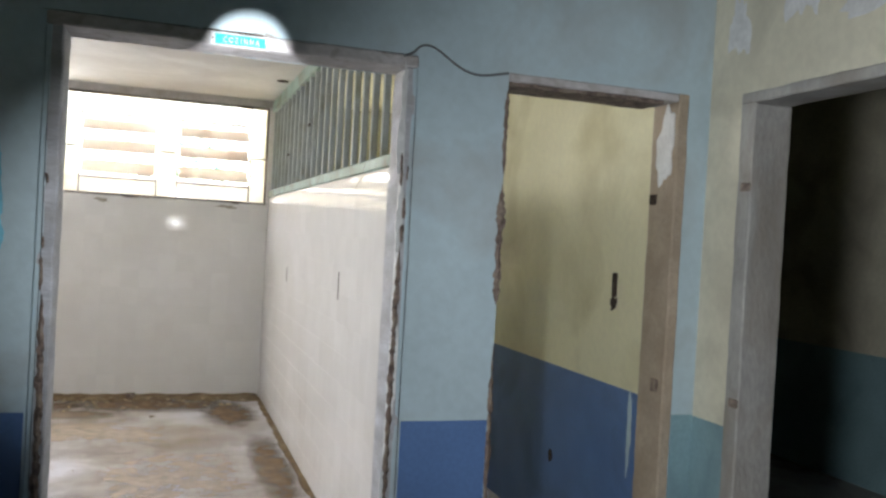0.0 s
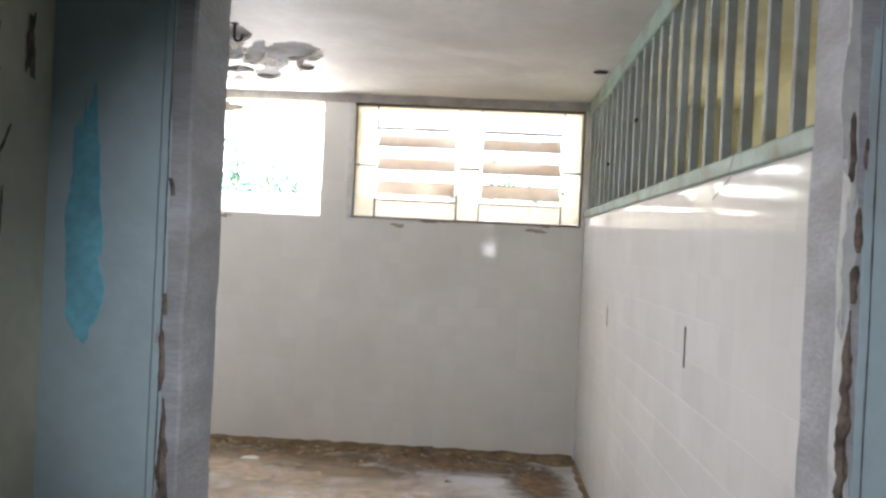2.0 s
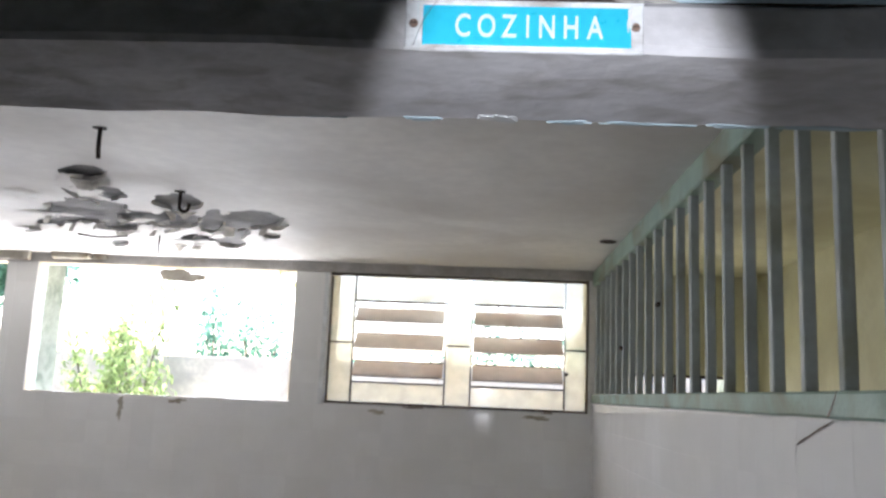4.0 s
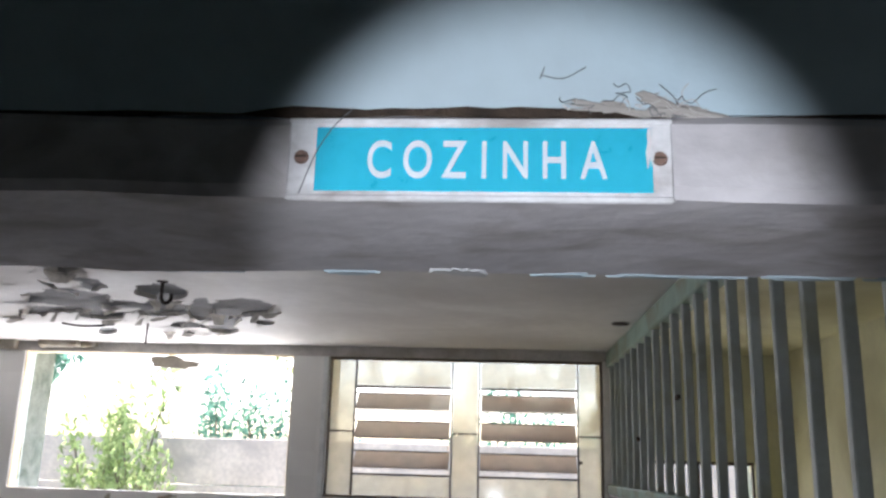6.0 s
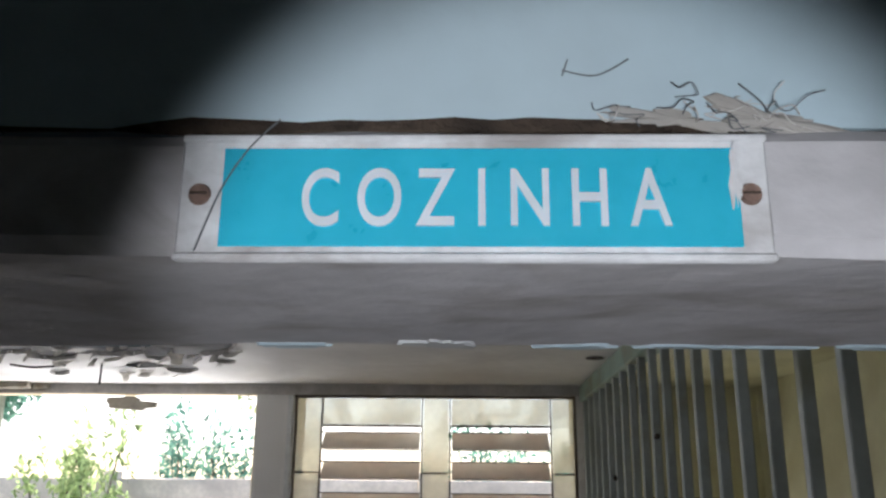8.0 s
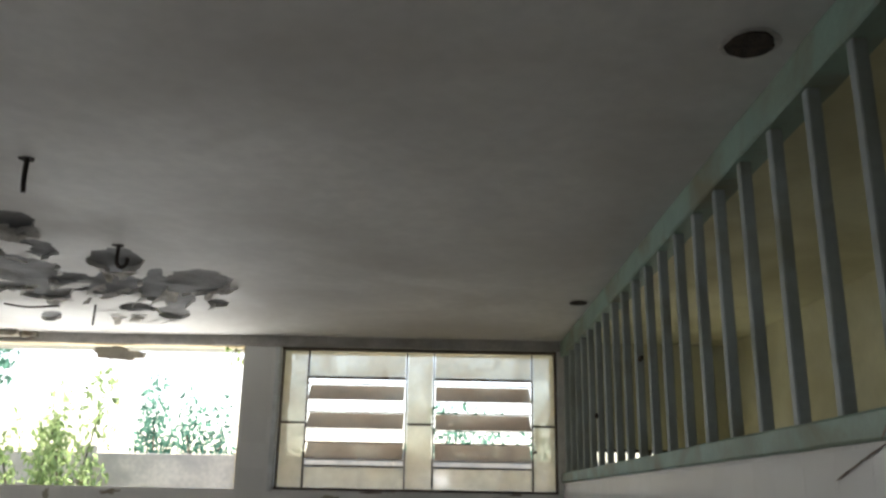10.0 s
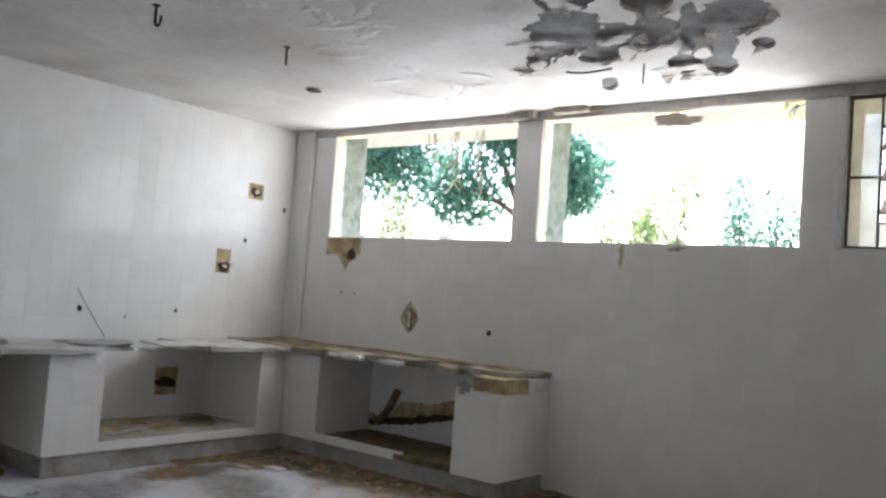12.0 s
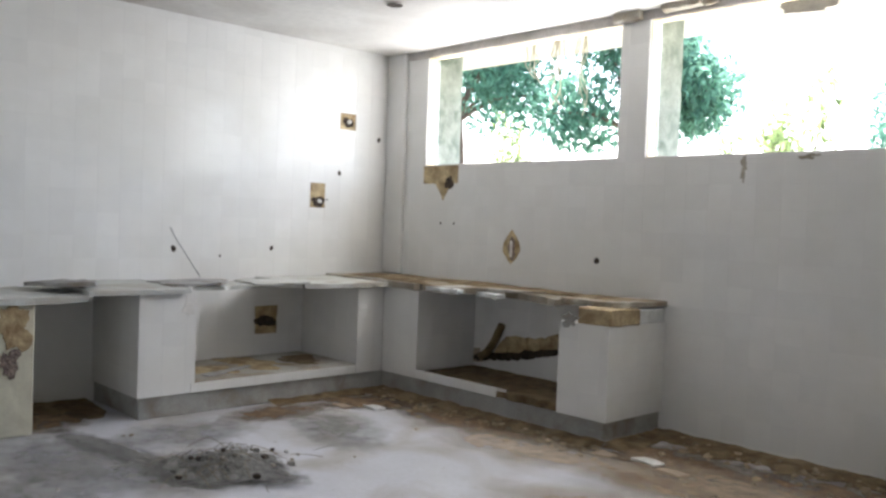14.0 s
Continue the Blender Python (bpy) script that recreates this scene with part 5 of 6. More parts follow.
for k, (y, z, r) in enumerate(((6.235, 1.023, 0.024), (7.04, 1.03, 0.018), (7.665, 1.653, 0.020), (8.07, 1.96, 0.022), (6.60, 0.97, 0.010), (7.55, 1.43, 0.008))):
    tagged(link("plug_hole", ragged((LEFT_X + 0.0005, y, z), (0, 1, 0), (0, 0, 1), (1, 0, 0), (r * 0.8, r), 0.001, 0.1, 24, 120 + k), HOLE), "small dark plug hole in the tiles", "wall hole", "plug holes in the tiles", "structure")
tagged(link("loose_wire", tube(smooth_path([(LEFT_X + 0.06, 6.42, 0.818), (LEFT_X + 0.03, 6.34, 0.95), (LEFT_X + 0.012, 6.25, 1.09), (LEFT_X + 0.006, 6.206, 1.174)], 6), 0.003, 6), CABLE), "thin grey wire leaning on the tiled wall", "wire")
for k, (x, z, a, b) in enumerate(((-1.93, 1.66, 0.02, 0.06), (-0.2, 1.70, 0.05, 0.015), (0.85, 1.705, 0.09, 0.012), (-1.55, 1.715, 0.06, 0.012))):
    tagged(link("rust_stain", ragged((x, WIN_Y - 0.0006, z), (1, 0, 0), (0, 0, 1), (0, -1, 0), (a, b), 0.0006, 0.3, 40, 140 + k), SILLM), "brown stain below the window sill", "stain", "stains below the windows", "structure")

# ---------------------------------------------------------------- ceiling damage, hooks
tagged(link("reinforcing_bar", tube(smooth_path([(-1.90, 7.27, CEIL - 0.018), (-1.78, 7.29, CEIL - 0.03), (-1.62, 7.31, CEIL - 0.016)], 4), 0.006, 7), IRON), "rusted reinforcing bar bared in the ceiling", "reinforcing bar")
tagged(link("reinforcing_bar", tube(smooth_path([(-1.44, 7.34, CEIL - 0.001), (-1.445, 7.35, CEIL - 0.05), (-1.45, 7.36, CEIL - 0.11)], 4), 0.0055, 7), IRON), "rusted stub of reinforcing bar hanging from the ceiling", "reinforcing bar")


def flake(p, length, width, way, droop, seed):
    """A curled flake of plaster that hangs from the ceiling."""
    rnd = random.Random(seed)
    w = Vector((math.cos(way), math.sin(way), 0))
    s = Vector((-w.y, w.x, 0))
    bm = bmesh.new()
    rows = []
    for i in range(6):
        t = i / 5
        c = Vector(p) + w * (length * math.sin(t * 1.3) * 0.8) - Vector((0, 0, droop * t * t))
        half = width * (0.5 + 0.2 * math.sin(3 * t + seed)) * (1 - 0.45 * t ** 3)
        rows.append([bm.verts.new(c + s * (half * q + rnd.uniform(-0.2, 0.2) * width * 0.35) + Vector((0, 0, rnd.uniform(-0.004, 0.004)))) for q in (-1, -0.35, 0.3, 1)])
    for a, b in zip(rows, rows[1:]):
        for k in range(3):
            bm.faces.new((a[k], a[k + 1], b[k + 1], b[k]))
    r = bmesh.ops.solidify(bm, geom=bm.faces[:], thickness=0.004)
    return bm


rnd = random.Random(5)
spots = [(-1.28, 6.00), (-1.16, 6.02), (-1.46, 6.42), (-1.86, 6.88), (-1.76, 6.98), (-1.66, 6.97), (-1.56, 6.92), (-1.13, 6.60), (-1.02, 6.62), (-0.92, 6.98), (-0.80, 7.02), (-0.70, 6.98), (-0.60, 6.90),
         (-1.40, 6.90), (-1.30, 6.98), (-1.22, 6.90), (-1.12, 6.96), (-1.35, 7.12), (-1.22, 7.10), (-1.10, 7.16), (-0.98, 7.12), (-1.42, 7.64), (-1.32, 7.68), (-1.20, 7.70), (-1.10, 7.72), (-2.12, 7.28), (-1.58, 7.24), (-0.78, 7.30)]
for k, (x, y) in enumerate(spots):
    bm = flake((x, y, CEIL - 0.004), rnd.uniform(0.05, 0.13), rnd.uniform(0.05, 0.11), rnd.uniform(-2.9, -0.3), rnd.uniform(0.02, 0.06), k)
    tagged(link("plaster_flake", bm, FLAKE), "curled plaster flake hanging from the ceiling", "plaster flake", "flakes on the ceiling")
for k, (x, a, b, d) in enumerate(((-2.76, 0.10, 0.07, 0.055), (-2.36, 0.13, 0.08, 0.040), (-2.16, 0.05, 0.04, 0.05))):
    tagged(link("cracked_lintel_render", rough_box((x - a, WIN_Y - b, CEIL - d), (x + a, WIN_Y - 0.004, CEIL + 0.004), 0.03, 0.016, 0.008, 200 + k), SILLM), "cracked render bulging under the window head", "render lump", "render lumps at the window heads", "structure")
tagged(link("hanging_render", ragged((-1.62, WIN_Y + 0.06, 2.565), (1, 0, 0), (0, 0, 1), (0, -1, 0), (0.16, 0.045), 0.02, 0.15, 40, 9), SILLM), "loose strip of render hanging in the window", "render lump", kind="structure")
# shallow plaster scabs, whiter than the ceiling around them
for k in range(44):
    x, y = rnd.uniform(-3.6, -1.3), rnd.uniform(5.2, 7.9)
    tagged(link("blistered_paint", ragged((x, y, CEIL - 0.003), (math.cos(k), math.sin(k), 0), (-math.sin(k), math.cos(k), 0), (0, 0, -1), (rnd.uniform(0.04, 0.16), rnd.uniform(0.03, 0.08)), 0.0006, 0.22, 36, 300 + k, 0.0035), PLASTER, smooth=True), "blistered paint on the ceiling", "paint blister", "blisters on the ceiling", "structure")


def hook(x, y, drop, curl):
    top_z = CEIL
    pts = [(x, y, top_z), (x, y, top_z - drop * 0.6)]
    if curl:
        r = drop * 0.2
        pts += [(x + r * (1 - math.cos(w)), y, top_z - drop * 0.6 - r * math.sin(w) * 1.3) for w in (0.6, 1.3, 2.0, 2.8, 3.5)]
    else:
        pts += [(x + 0.004, y, top_z - drop)]
    e = tagged(empty("ceiling_hook"), "rusted iron hook in the ceiling", "hook", "ceiling hooks")
    part("shank", tube(smooth_path(pts, 4), 0.008, 8), IRON, e)
    part("rose", ragged((x, y, top_z - 0.001), (1, 0, 0), (0, 1, 0), (0, 0, -1), (0.022, 0.022), 0.004, 0.1, 20, 3), IRON, e, "rusted plate")


for args in ((-0.90, 6.17, 0.11, True), (-0.852, 5.24, 0.11, False), (-3.157, 6.225, 0.11, False), (-3.235, 5.41, 0.13, True)):
    hook(*args)
for x, y, r in ((1.14, 7.03, 0.045), (-3.81, 7.05, 0.05), (1.10, 4.465, 0.055)):
    e = tagged(empty("ceiling_rose"), "dark empty lamp hole in the ceiling", "lamp hole", "lamp holes in the ceiling")
    part("hole", ragged((x, y, CEIL - 0.006), (1, 0, 0), (0, 1, 0), (0, 0, -1), (r, r), 0.004, 0.04, 28, 2), HOLE, e)
    part("rim", ragged((x, y, CEIL - 0.003), (1, 0, 0), (0, 1, 0), (0, 0, -1), (r * 1.2, r * 1.2), 0.002, 0.03, 28, 4), FLAKE, e)

# ---------------------------------------------------------------- dirt and rubble on the kitchen floor
def dirt_bank(name, a, b, width, height, way, seed, label):
    """A low bank of dirt along a wall from a to b; way points into the room."""
    a, b, way = Vector(a), Vector(b), Vector(way)
    k = int((b - a).length / 0.03)
    bm = bmesh.new()
    rows = []
    for i in range(k + 1):
        p = a.lerp(b, i / k)
        w = width * (0.55 + 0.55 * abs(noise.noise(p * 2.3 + Vector((seed, 0, 0)))) + 0.25 * noise.noise(p * 9))
        h = height * (0.6 + 0.9 * abs(noise.noise(p * 5 + Vector((0, seed, 0)))))
        row = []
        for j in range(8):
            t = j / 7
            q = p + way * w * t
            z = h * (1 - t) ** 1.6 + 0.004 * noise.noise(q * 40) - (0.003 if j == 7 else 0)
            row.append(bm.verts.new((q.x, q.y, max(z, -0.004) + 0.003)))
        rows.append(row)
    for r, s in zip(rows, rows[1:]):
        for j in range(7):
            bm.faces.new((r[j], r[j + 1], s[j + 1], s[j]))
    bmesh.ops.recalc_face_normals(bm, faces=bm.faces)
    ob = link(name, bm, SOIL)
    return tagged(ob, label, "dirt", kind="stuff")


dirt_bank("dirt_bank", (-2.45, WIN_Y, 0), (1.2, WIN_Y, 0), 0.34, 0.030, (0, -1, 0), 3, "brown dirt heaped along the window wall")
dirt_bank("dirt_bank", (-4.47, CFW + 0.02, 0), (-2.40, CFW + 0.02, 0), 0.36, 0.030, (0, -1, 0), 5, "brown dirt heaped along the counter plinth")
dirt_bank("dirt_bank", (-2.41, WIN_Y, 0), (-2.41, CFW, 0), 0.22, 0.035, (1, 0, 0), 8, "brown dirt beside the end pier")
dirt_bank("dirt_bank", (CF - 0.01, 7.55, 0), (CF - 0.01, 6.6, 0), 0.22, 0.018, (1, 0, 0), 11, "brown dirt along the counter plinth")
dirt_bank("dirt_bank", (LEFT_X, 5.09, 0), (LEFT_X, 5.64, 0), 0.70, 0.03, (1, 0, 0), 13, "brown dirt in the open counter bay")
dirt_bank("dirt_bank", (1.212, 3.4, 0), (1.212, 8.1, 0), 0.06, 0.012, (-1, 0, 0), 15, "brown dirt along the partition")


def film_material(name, colour, scale, most=0.94):
    """A dusting of dirt that thins out raggedly towards its rim and lets the floor show through."""
    m = material(name, colour, rough=0.95, vary=0.3, scale=14, fine=90, bump=0.4)
    n, l = m.node_tree.nodes, m.node_tree.links
    at = n.new("ShaderNodeAttribute")
    at.attribute_name = "cover"
    geo = n.new("ShaderNodeNewGeometry")
    tex = n.new("ShaderNodeTexNoise")
    tex.inputs["Scale"].default_value, tex.inputs["Detail"].default_value, tex.inputs["Roughness"].default_value = scale, 9, 0.68
    l.new(geo.outputs["Position"], tex.inputs["Vector"])
    add = n.new("ShaderNodeMath")
    add.operation = "ADD"
    l.new(at.outputs["Fac"], add.inputs[0])
    l.new(tex.outputs["Fac"], add.inputs[1])
    rng = n.new("ShaderNodeMapRange")
    rng.inputs["From Min"].default_value, rng.inputs["From Max"].default_value = 0.72, 1.25
    rng.inputs["To Max"].default_value = most
    l.new(add.outputs[0], rng.inputs["Value"])
    l.new(rng.outputs["Result"], n["Principled BSDF"].inputs["Alpha"])
    return m


SOIL_FILM = film_material("thin_brown_dirt", (0.19, 0.125, 0.07), 7)
WASH_FILM = film_material("thin_brown_dust_wash", (0.50, 0.40, 0.30), 3.0, 0.55)
GREY_WASH = film_material("thin_grey_floor_wash", (0.25, 0.245, 0.235), 8.0, 0.62)
ASH_FILM = film_material("thin_grey_dust", (0.19, 0.185, 0.18), 9)


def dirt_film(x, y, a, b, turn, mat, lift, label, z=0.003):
    bm = bmesh.new()
    lay = bm.verts.layers.float.new("cover")
    c, sn = math.cos(turn), math.sin(turn)
    rings, seg = 7, 40
    grid = []
    for i in range(rings + 1):
        r = i / rings
        row = []
        for k in range(seg):
            w = 2 * math.pi * k / seg
            px, py = a * r * math.cos(w), b * r * math.sin(w)
            v = bm.verts.new((x + px * c - py * sn, y + px * sn + py * c, z + lift))
            v[lay] = 0.75 * (1 - r * r)
            row.append(v)
            if i == 0:
                break
        grid.append(row)
    for k in range(seg):
        bm.faces.new((grid[0][0], grid[1][k], grid[1][(k + 1) % seg]))
    for p, q in zip(grid[1:], grid[2:]):
        for k in range(seg):
            bm.faces.new((p[k], q[k], q[(k + 1) % seg], p[(k + 1) % seg]))
    tagged(link("dirt_film", bm, mat), label, "dirt", "dirt films on the floor", "structure")


for k, (x, y, a, b, w) in enumerate(((-2.0, 7.62, 0.95, 0.42, 0.0), (-0.9, 7.80, 1.1, 0.42, 0.05), (0.3, 7.82, 1.0, 0.40, 0.0), (-3.4, 7.35, 1.15, 0.32, 0.0), (-4.15, 7.15, 0.5, 0.35, 0.6), (-1.7, 7.25, 0.6, 0.25, 0.2),
                                     (-4.2, 6.5, 0.28, 0.55, 0.0), (-0.4, 7.45, 0.7, 0.22, -0.1), (0.9, 7.4, 0.3, 0.6, 0.0), (1.05, 5.8, 0.18, 1.2, 0.0), (-4.8, 5.2, 0.5, 0.4, 0.0),
                                     (-0.3, 6.75, 1.9, 0.85, 0.0), (0.45, 5.6, 0.85, 1.3, 0.0), (-1.6, 6.7, 0.9, 0.3, 0.25), (0.0, 4.6, 1.0, 0.8, 0.3), (-1.2, 7.3, 1.6, 0.55, 0.0), (-2.6, 7.15, 1.2, 0.35, 0.1))):
    dirt_film(x, y, a, b, w, SOIL_FILM if k < 11 else WASH_FILM, 0.0006 * k, "thin brown dirt spread over the cement floor")
for k, (x, y, a, b, w) in enumerate(((-3.3, 5.55, 0.52, 0.38, 0.4), (-3.95, 5.30, 0.75, 0.15, 0.2), (-3.12, 5.68, 0.42, 0.22, 0.3))):
    dirt_film(x, y, a, b, w, ASH_FILM, 0.0105 + 0.0006 * k, "grey dust smeared over the cement floor")

for k, (x, y, a, b, w) in enumerate(((-3.75, 5.05, 1.0, 0.40, 0.25), (-4.0, 5.75, 0.40, 0.55, 0.0), (-3.0, 4.75, 1.1, 0.35, 0.2), (-2.2, 5.2, 0.8, 0.35, 0.5), (-3.6, 6.55, 0.7, 0.35, -0.3))):
    dirt_film(x, y, a, b, w, GREY_WASH, 0.0124 + 0.0006 * k, "grey wash of dust over the cement floor")


def rubble(name, count, area, size, mat, seed, label):
    rnd = random.Random(seed)
    verts, faces = [], []
    for _ in range(count):
        x, y = area(rnd)
        s = size * (0.3 + rnd.random() ** 3 * 2)
        k = len(verts)
        m = Matrix.Translation((x, y, s * 0.2 + 0.004)) @ Euler((rnd.uniform(-0.3, 0.3), rnd.uniform(-0.3, 0.3), rnd.uniform(0, 6))).to_matrix().to_4x4()
        for c in ((-1, -1, -0.3), (1, -0.8, -0.3), (0.9, 1, -0.3), (-0.8, 0.9, -0.3), (-0.6, -0.6, 0.4), (0.6, -0.5, 0.35), (0.5, 0.6, 0.4), (-0.5, 0.5, 0.3)):
            verts.append(m @ Vector([q * s * rnd.uniform(0.7, 1.2) for q in c]))
        faces += [tuple(k + q for q in f) for f in ((3, 2, 1, 0), (4, 5, 6, 7), (0, 1, 5, 4), (1, 2, 6, 5), (2, 3, 7, 6), (3, 0, 4, 7))]
    me = bpy.data.meshes.new(name)
    me.from_pydata(verts, [], faces)
    me.materials.append(mat)
    return tagged(new(name, me), label, "rubble", kind="stuff")


rubble("rubble", 420, lambda r: (r.uniform(-2.4, 1.1), WIN_Y - 0.05 - abs(r.gauss(0, 0.28))), 0.012, CHIPS, 3, "small rubble chips along the window wall")
rubble("rubble", 320, lambda r: (r.uniform(-4.4, -2.3), CFW - 0.02 - abs(r.gauss(0, 0.2))), 0.012, CHIPS, 4, "small rubble chips along the counter")
rubble("rubble", 160, lambda r: (r.uniform(-4.2, 1.0), r.uniform(3.6, 7.6)), 0.007, CHIPS, 5, "scattered grit on the kitchen floor")
for k, (x, y, s) in enumerate(((-2.05, 7.50, 0.09), (-1.85, 7.42, 0.08), (-2.28, 7.42, 0.07), (-1.1, 7.62, 0.06), (-0.55, 7.85, 0.07), (0.12, 8.10, 0.035), (-3.95, 7.10, 0.08), (-4.1, 6.95, 0.07))):
    slab_piece("plaster_lump", ((x - s, y - s * 0.5), (x + s * 0.8, y - s * 0.6), (x + s, y + s * 0.4), (x - s * 0.6, y + s * 0.5)), 0.004, 0.016 if k != 5 else 0.05, (SKIM if k % 3 == 0 else RENDER) if k != 5 else STONE, None, "", s * 0.2, 500 + k)
for ob in [o for o in bpy.data.objects if o.name.startswith("plaster_lump")]:
    tagged(ob, "flat broken plaster lump on the dirty floor", "plaster lump", "plaster lumps on the floor")

for k, (x, y, s) in enumerate(((-2.35, 4.75, 0.024), (-2.75, 4.62, 0.028), (-2.30, 4.55, 0.014), (-1.35, 5.55, 0.018), (-0.75, 5.35, 0.03), (-1.0, 6.0, 0.022), (-1.9, 5.75, 0.012))):
    tagged(link("dirt_clod", rough_box((x - s, y - s * 0.7, 0.0), (x + s, y + s * 0.7, s * 0.8), s * 0.6, s * 0.25, s * 0.3, 600 + k), ASH), "small dark clod of dirt on the floor", "dirt clod", "clods on the floor")

# heap of dust and straw
bm = bmesh.new()
n_side = 40
grid = []
for i in range(n_side + 1):
    row = []
    for j in range(n_side + 1):
        u, v = i / n_side * 2 - 1, j / n_side * 2 - 1
        x, y = -3.30 + u * 0.32, 5.60 + v * 0.34
        r = math.hypot(u, v)
        h = max(0, 1 - r * (1 + 0.3 * noise.noise(Vector((u * 3, v * 3, 0)))))
        row.append(bm.verts.new((x, y, 0.10 * h ** 1.3 * (0.6 + 0.8 * abs(noise.noise(Vector((u * 4, v * 4, 3))))) + 0.012 * h * noise.noise(Vector((u * 16, v * 16, 1))) + (0.002 if h > 0 else -0.006))))
    grid.append(row)
for i in range(n_side):
    for j in range(n_side):
        bm.faces.new((grid[i][j], grid[i + 1][j], grid[i + 1][j + 1], grid[i][j + 1]))
heap = tagged(link("ash_mound", bm, ASH), "grey mound of dust and straw on the kitchen floor", "dust mound")
rnd = random.Random(8)
for k in range(70):
    x, y = rnd.gauss(-3.30, 0.15), rnd.gauss(5.60, 0.15)
    w = rnd.uniform(0, 6.28)
    ln = rnd.uniform(0.05, 0.22)
    z = max(0.004, 0.08 - 0.16 * math.hypot(x + 3.3, y - 5.62)) + 0.006
    pts = [(x, y, z), (x + ln * 0.5 * math.cos(w), y + ln * 0.5 * math.sin(w), z + rnd.uniform(0, 0.03)), (x + ln * math.cos(w + 0.3), y + ln * math.sin(w + 0.3), max(0.006, z - 0.03))]
    part("straw", tube(smooth_path(pts, 3), 0.0017, 4), ASH if k % 3 else CHIPS, heap)
for k in range(26):
    x, y = rnd.gauss(-3.28, 0.17), rnd.gauss(5.66, 0.19)
    q = rnd.uniform(0.006, 0.019)
    z = max(0.002, 0.075 - 0.17 * math.hypot(x + 3.3, y - 5.62))
    part("clod", rough_box((x - q, y - q * 0.8, z - q * 0.4), (x + q, y + q * 0.8, z + q * 0.8), q * 0.7, q * 0.3, q * 0.3, 900 + k), (HOLE, ASH, PLINTH)[k % 3], heap)
tagged(link("twig", tube(smooth_path([(-1.52, 5.42, 0.008), (-1.40, 5.30, 0.012), (-1.30, 5.26, 0.008), (-1.22, 5.16, 0.007)], 4), 0.005, 6), SOIL), "thin brown twig on the floor", "twig")

# plants in the broken windows
def sprig(p, count, reach, seed, label):
    rnd = random.Random(seed)
    e = tagged(empty("weed_sprig"), label, "weed")
    for s in range(4):
        tip = Vector(p) + Vector((rnd.uniform(-reach, reach), rnd.uniform(-0.03, 0.03), rnd.uniform(-reach, reach * 0.3)))
        part("stem", tube(smooth_path([p, (Vector(p) + tip) / 2 + Vector((0, 0, 0.02)), tip], 4), 0.0025, 5), SOIL, e)
    bm = bmesh.new()
    for _ in range(count):
        c = Vector(p) + Vector((rnd.uniform(-reach, reach), rnd.uniform(-0.04, 0.04), rnd.uniform(-reach, reach * 0.4)))
        m = Matrix.Translation(c) @ Euler([rnd.uniform(0, 6) for _ in range(3)]).to_matrix().to_4x4()
        q = [m @ Vector(v) for v in ((-0.03, 0, 0), (0, -0.012, 0.003), (0.03, 0, 0), (0, 0.012, 0.003))]
        bm.faces.new([bm.verts.new(v) for v in q])
    part("leaves", bm, LEAF_LIGHT, e)


sprig((-0.84, WIN_Y + 0.06, 2.60), 26, 0.09, 4, "small yellow-green weed growing at the window head")
sprig((-1.75, WIN_Y + 0.06, SILL + 0.02), 14, 0.10, 6, "withered weed growing on the broken sill")

VINE = material("dry_pale_vine", (0.55, 0.52, 0.42), rough=0.9, vary=0.2, scale=20, bump=0.3)
rnd = random.Random(31)
for x, drop, count in ((-3.95, 0.42, 4), (-3.70, 0.60, 6), (-3.47, 0.72, 5)):
    e = tagged(empty("hanging_vine"), "dry pale vine strands hanging from the eave", "vine", "vines at the windows")
    for _ in range(count):
        vx, ln = x + rnd.uniform(-0.05, 0.05), drop * rnd.uniform(0.55, 1)
        pts = [(vx + rnd.uniform(-0.02, 0.02) * k, 8.60 + rnd.uniform(-0.02, 0.02), 2.748 - ln * k / 4) for k in range(5)]
        part("strand", tube(smooth_path(pts, 4), rnd.uniform(0.003, 0.006), 5), VINE, e)

# ---------------------------------------------------------------- outdoors
sheet("ground", GROUND, "dry sunlit yard soil with weeds", "ground", (-160, 8.33), (160, 400), -0.6, -0.15, 0.05, 4.0)


def yard_wall():
    e = tagged(empty("yard_wall"), "weathered concrete panel wall round the yard", "yard wall")
    for k in range(16):
        x = -20.0 + k * 2.0
        part("post", rough_box((x - 0.09, 13.9, -0.2), (x + 0.09, 14.08, 2.30), 0.2, 0.01, 0.01, k), YARD_WALL, e)
        for j in range(4):
            z = -0.18 + j * 0.60
            part("panel", rough_box((x + 0.09, 13.96, z), (x + 1.91, 14.02, z + 0.59), 0.3, 0.008, 0.01, k * 4 + j), YARD_WALL, e)


yard_wall()


def leaf_cloud(bm, centre, radius, count, size, rnd):
    for _ in range(count):
        d = Vector((rnd.gauss(0, 1), rnd.gauss(0, 1), rnd.gauss(0, 1))).normalized() * rnd.random() ** 0.4
        c = Vector(centre) + Vector((d.x * radius[0], d.y * radius[1], d.z * radius[2]))
        m = Matrix.Translation(c) @ Euler([rnd.uniform(0, 6.28) for _ in range(3)]).to_matrix().to_4x4()
        s = size * rnd.uniform(0.6, 1.4)
        q = [m @ Vector(v) for v in ((-s, 0, 0), (-s * 0.1, -s * 0.45, s * 0.1), (s, 0, -s * 0.1), (-s * 0.1, s * 0.45, s * 0.1))]
        bm.faces.new([bm.verts.new(v) for v in q])


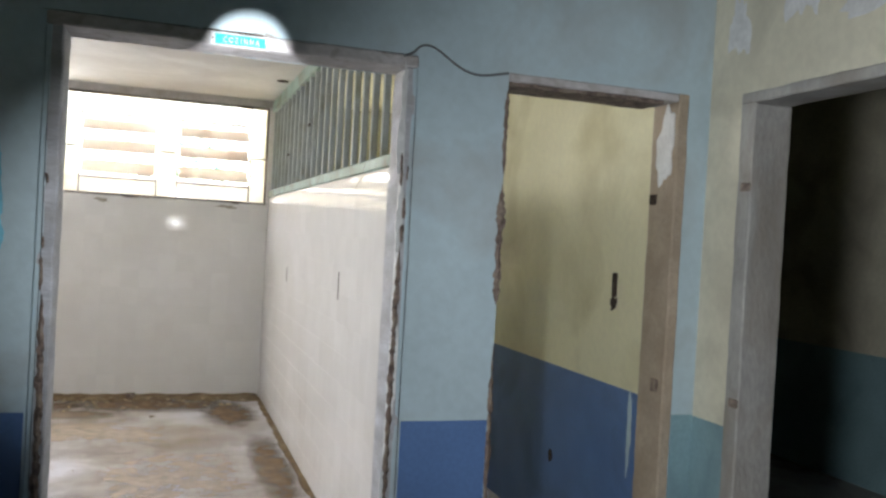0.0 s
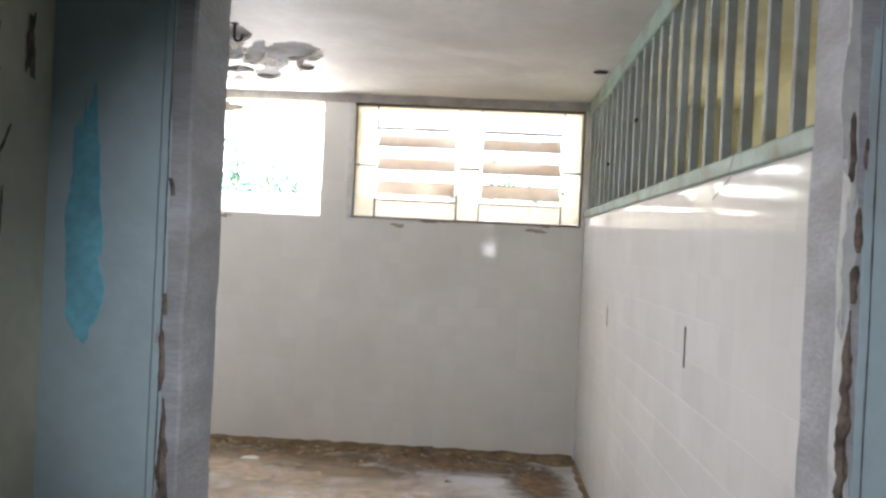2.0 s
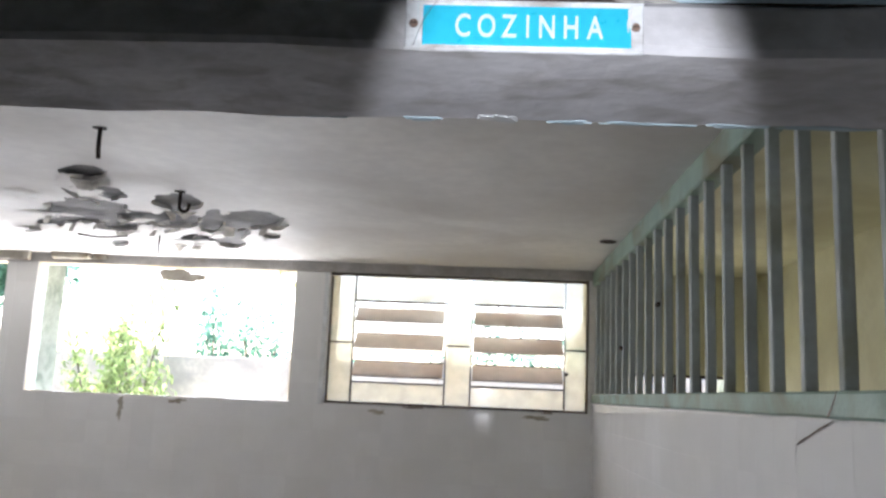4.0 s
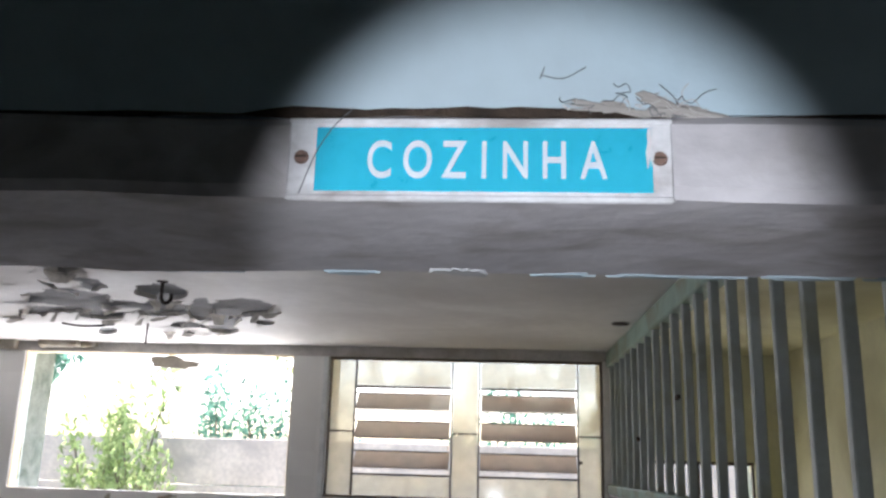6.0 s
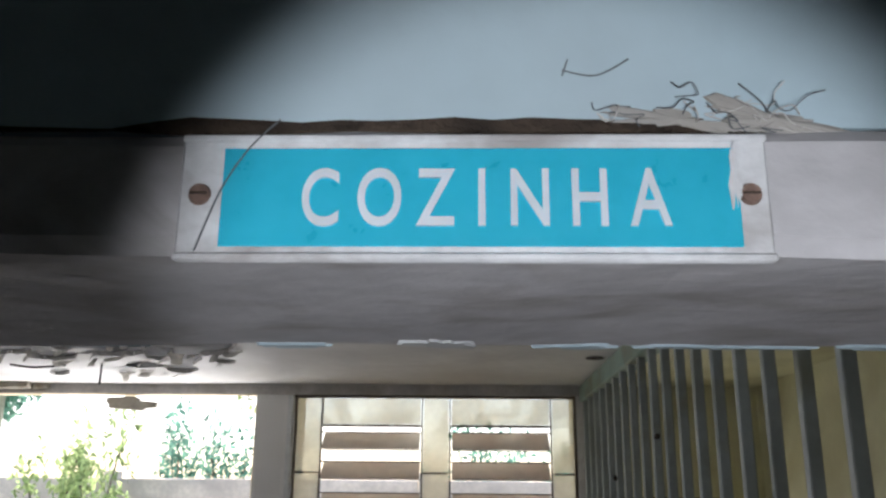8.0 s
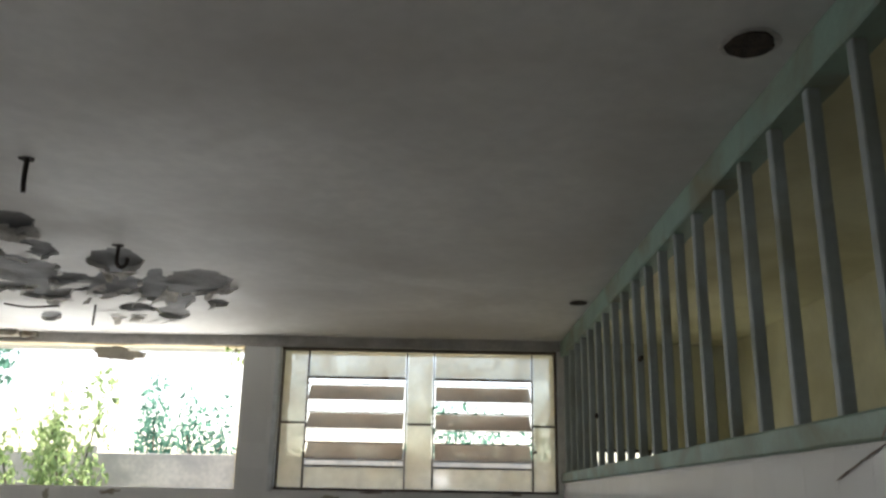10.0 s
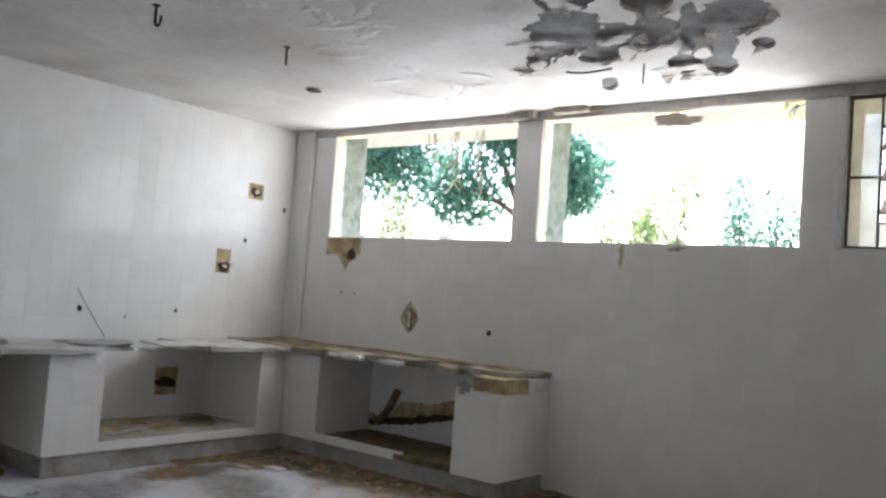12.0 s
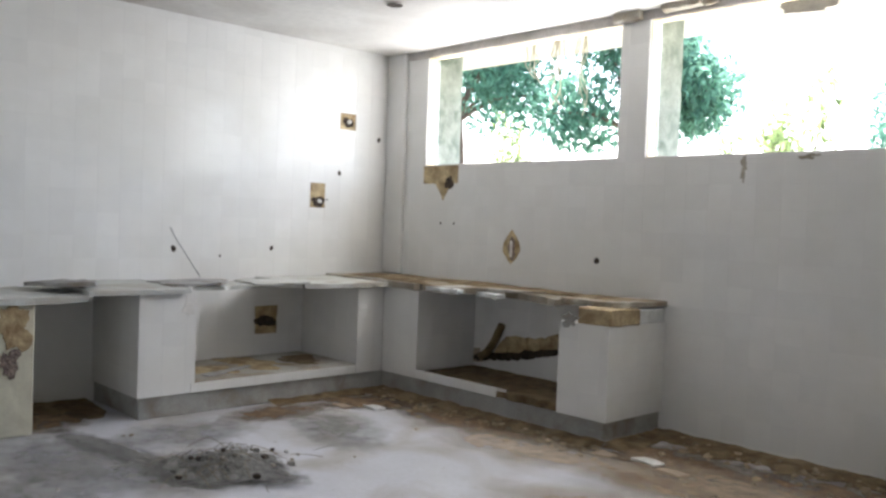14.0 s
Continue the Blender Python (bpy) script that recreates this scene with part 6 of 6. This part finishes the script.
def tree(x, y, height, spread, seed, mat, label, leaves=8000):
    rnd = random.Random(seed)
    e = tagged(empty("tree"), label, "tree", "trees behind the yard")
    base = Vector((x, y, -0.2))
    fork = base + Vector((rnd.uniform(-0.3, 0.3), rnd.uniform(-0.3, 0.3), height * 0.46))
    part("trunk", tube(smooth_path([base, base.lerp(fork, 0.5) + Vector((0.1, 0, 0)), fork], 5), [0.13 - 0.005 * i for i in range(11)], 9), BARK, e, smooth=True)
    crown = bmesh.new()
    for k in range(9):
        w = k * 2.4 + rnd.uniform(-0.4, 0.4)
        tip = fork + Vector((math.cos(w) * spread * rnd.uniform(0.4, 1), math.sin(w) * spread * rnd.uniform(0.4, 1), height * rnd.uniform(0.05, 0.6)))
        mid = fork.lerp(tip, 0.5) + Vector((0, 0, 0.3))
        path = smooth_path([fork, mid, tip], 4)
        part("limb", tube(path, [0.09 - 0.009 * i for i in range(len(path))], 6), BARK, e, smooth=True)
        for q in (mid, tip, mid.lerp(tip, 0.6)):
            leaf_cloud(crown, q + Vector((rnd.uniform(-0.3, 0.3), rnd.uniform(-0.3, 0.3), 0)), (spread * 0.32, spread * 0.32, height * 0.125), leaves // 27, 0.10, rnd)
    part("crown", crown, mat, e)


tree(-16.9, 20.0, 9.2, 4.0, 1, LEAF, "broad green tree behind the yard wall", 15000)
tree(-10.65, 19.6, 7.4, 2.4, 2, LEAF, "broad green tree behind the yard wall", 12000)
tree(-21.5, 25.0, 11.5, 3.6, 3, LEAF, "tall green tree behind the yard wall")


def bush(x, y, height, spread, seed, mat, label):
    rnd = random.Random(seed)
    e = tagged(empty("bush"), label, "bush", "bushes in the yard")
    bm = bmesh.new()
    for k in range(7):
        w = k * 0.9
        tip = Vector((x + math.cos(w) * spread * 0.6, y + math.sin(w) * spread * 0.5, -0.1 + height * rnd.uniform(0.5, 1)))
        part("stem", tube(smooth_path([(x, y, -0.2), (x, y, height * 0.35), tip], 4), 0.012, 5), BARK, e)
        leaf_cloud(bm, tip, (spread * 0.45, spread * 0.45, height * 0.24), 170, 0.05, rnd)
    part("crown", bm, mat, e)


bush(-3.80, 13.0, 2.85, 0.50, 1, LEAF_LIGHT, "yellow-green bush before the yard wall")
bush(-4.40, 13.2, 2.60, 0.45, 2, LEAF_LIGHT, "yellow-green bush before the yard wall")
bush(-10.9, 16.0, 3.3, 0.5, 7, LEAF_LIGHT, "yellow-green bush behind the yard wall")
bush(-3.35, 14.8, 2.85, 0.42, 3, LEAF, "dark green bush behind the yard wall")
bush(-2.75, 14.9, 2.90, 0.45, 8, LEAF, "dark green bush behind the yard wall")
bush(-1.2, 15.2, 2.5, 0.8, 4, LEAF, "dark green bush behind the yard wall")
bush(0.3, 15.0, 2.7, 0.8, 5, LEAF, "dark green bush behind the yard wall")
bush(1.6, 15.3, 2.6, 0.8, 6, LEAF, "dark green bush behind the yard wall")

# ---------------------------------------------------------------- wall tiles, last
def win(holes):
    return [(a - LEFT_X, b - LEFT_X, c, d) for a, b, c, d in holes]


tile_field(wall_window, (LEFT_X, WIN_Y, 0), (1, 0, 0), (0, 0, 1), (0, -1, 0), PART_X - LEFT_X, CEIL,
           win([(-4.720, -2.826, SILL - 0.004, CEIL), (-2.608, -0.798, SILL - 0.004, CEIL), (-0.60, 1.3, SILL - 0.012, CEIL), (LEFT_X, -4.97, 0.83, CEIL)] + WIN_HOLES), centre=3.9, v_off=0.04)
tile_field(wall_left, (LEFT_X, 3.25, 0), (0, 1, 0), (0, 0, 1), (1, 0, 0), WIN_Y - 3.25, CEIL, [(a - 3.25, b - 3.25, c, d) for a, b, c, d in LEFT_HOLES], centre=3.4, v_off=0.04)
tile_field(wall_partition, (PART_X, WIN_Y, 0), (0, -1, 0), (0, 0, 1), (-1, 0, 0), WIN_Y - BACK_Y, 1.806, centre=3.0, v_off=-0.02)
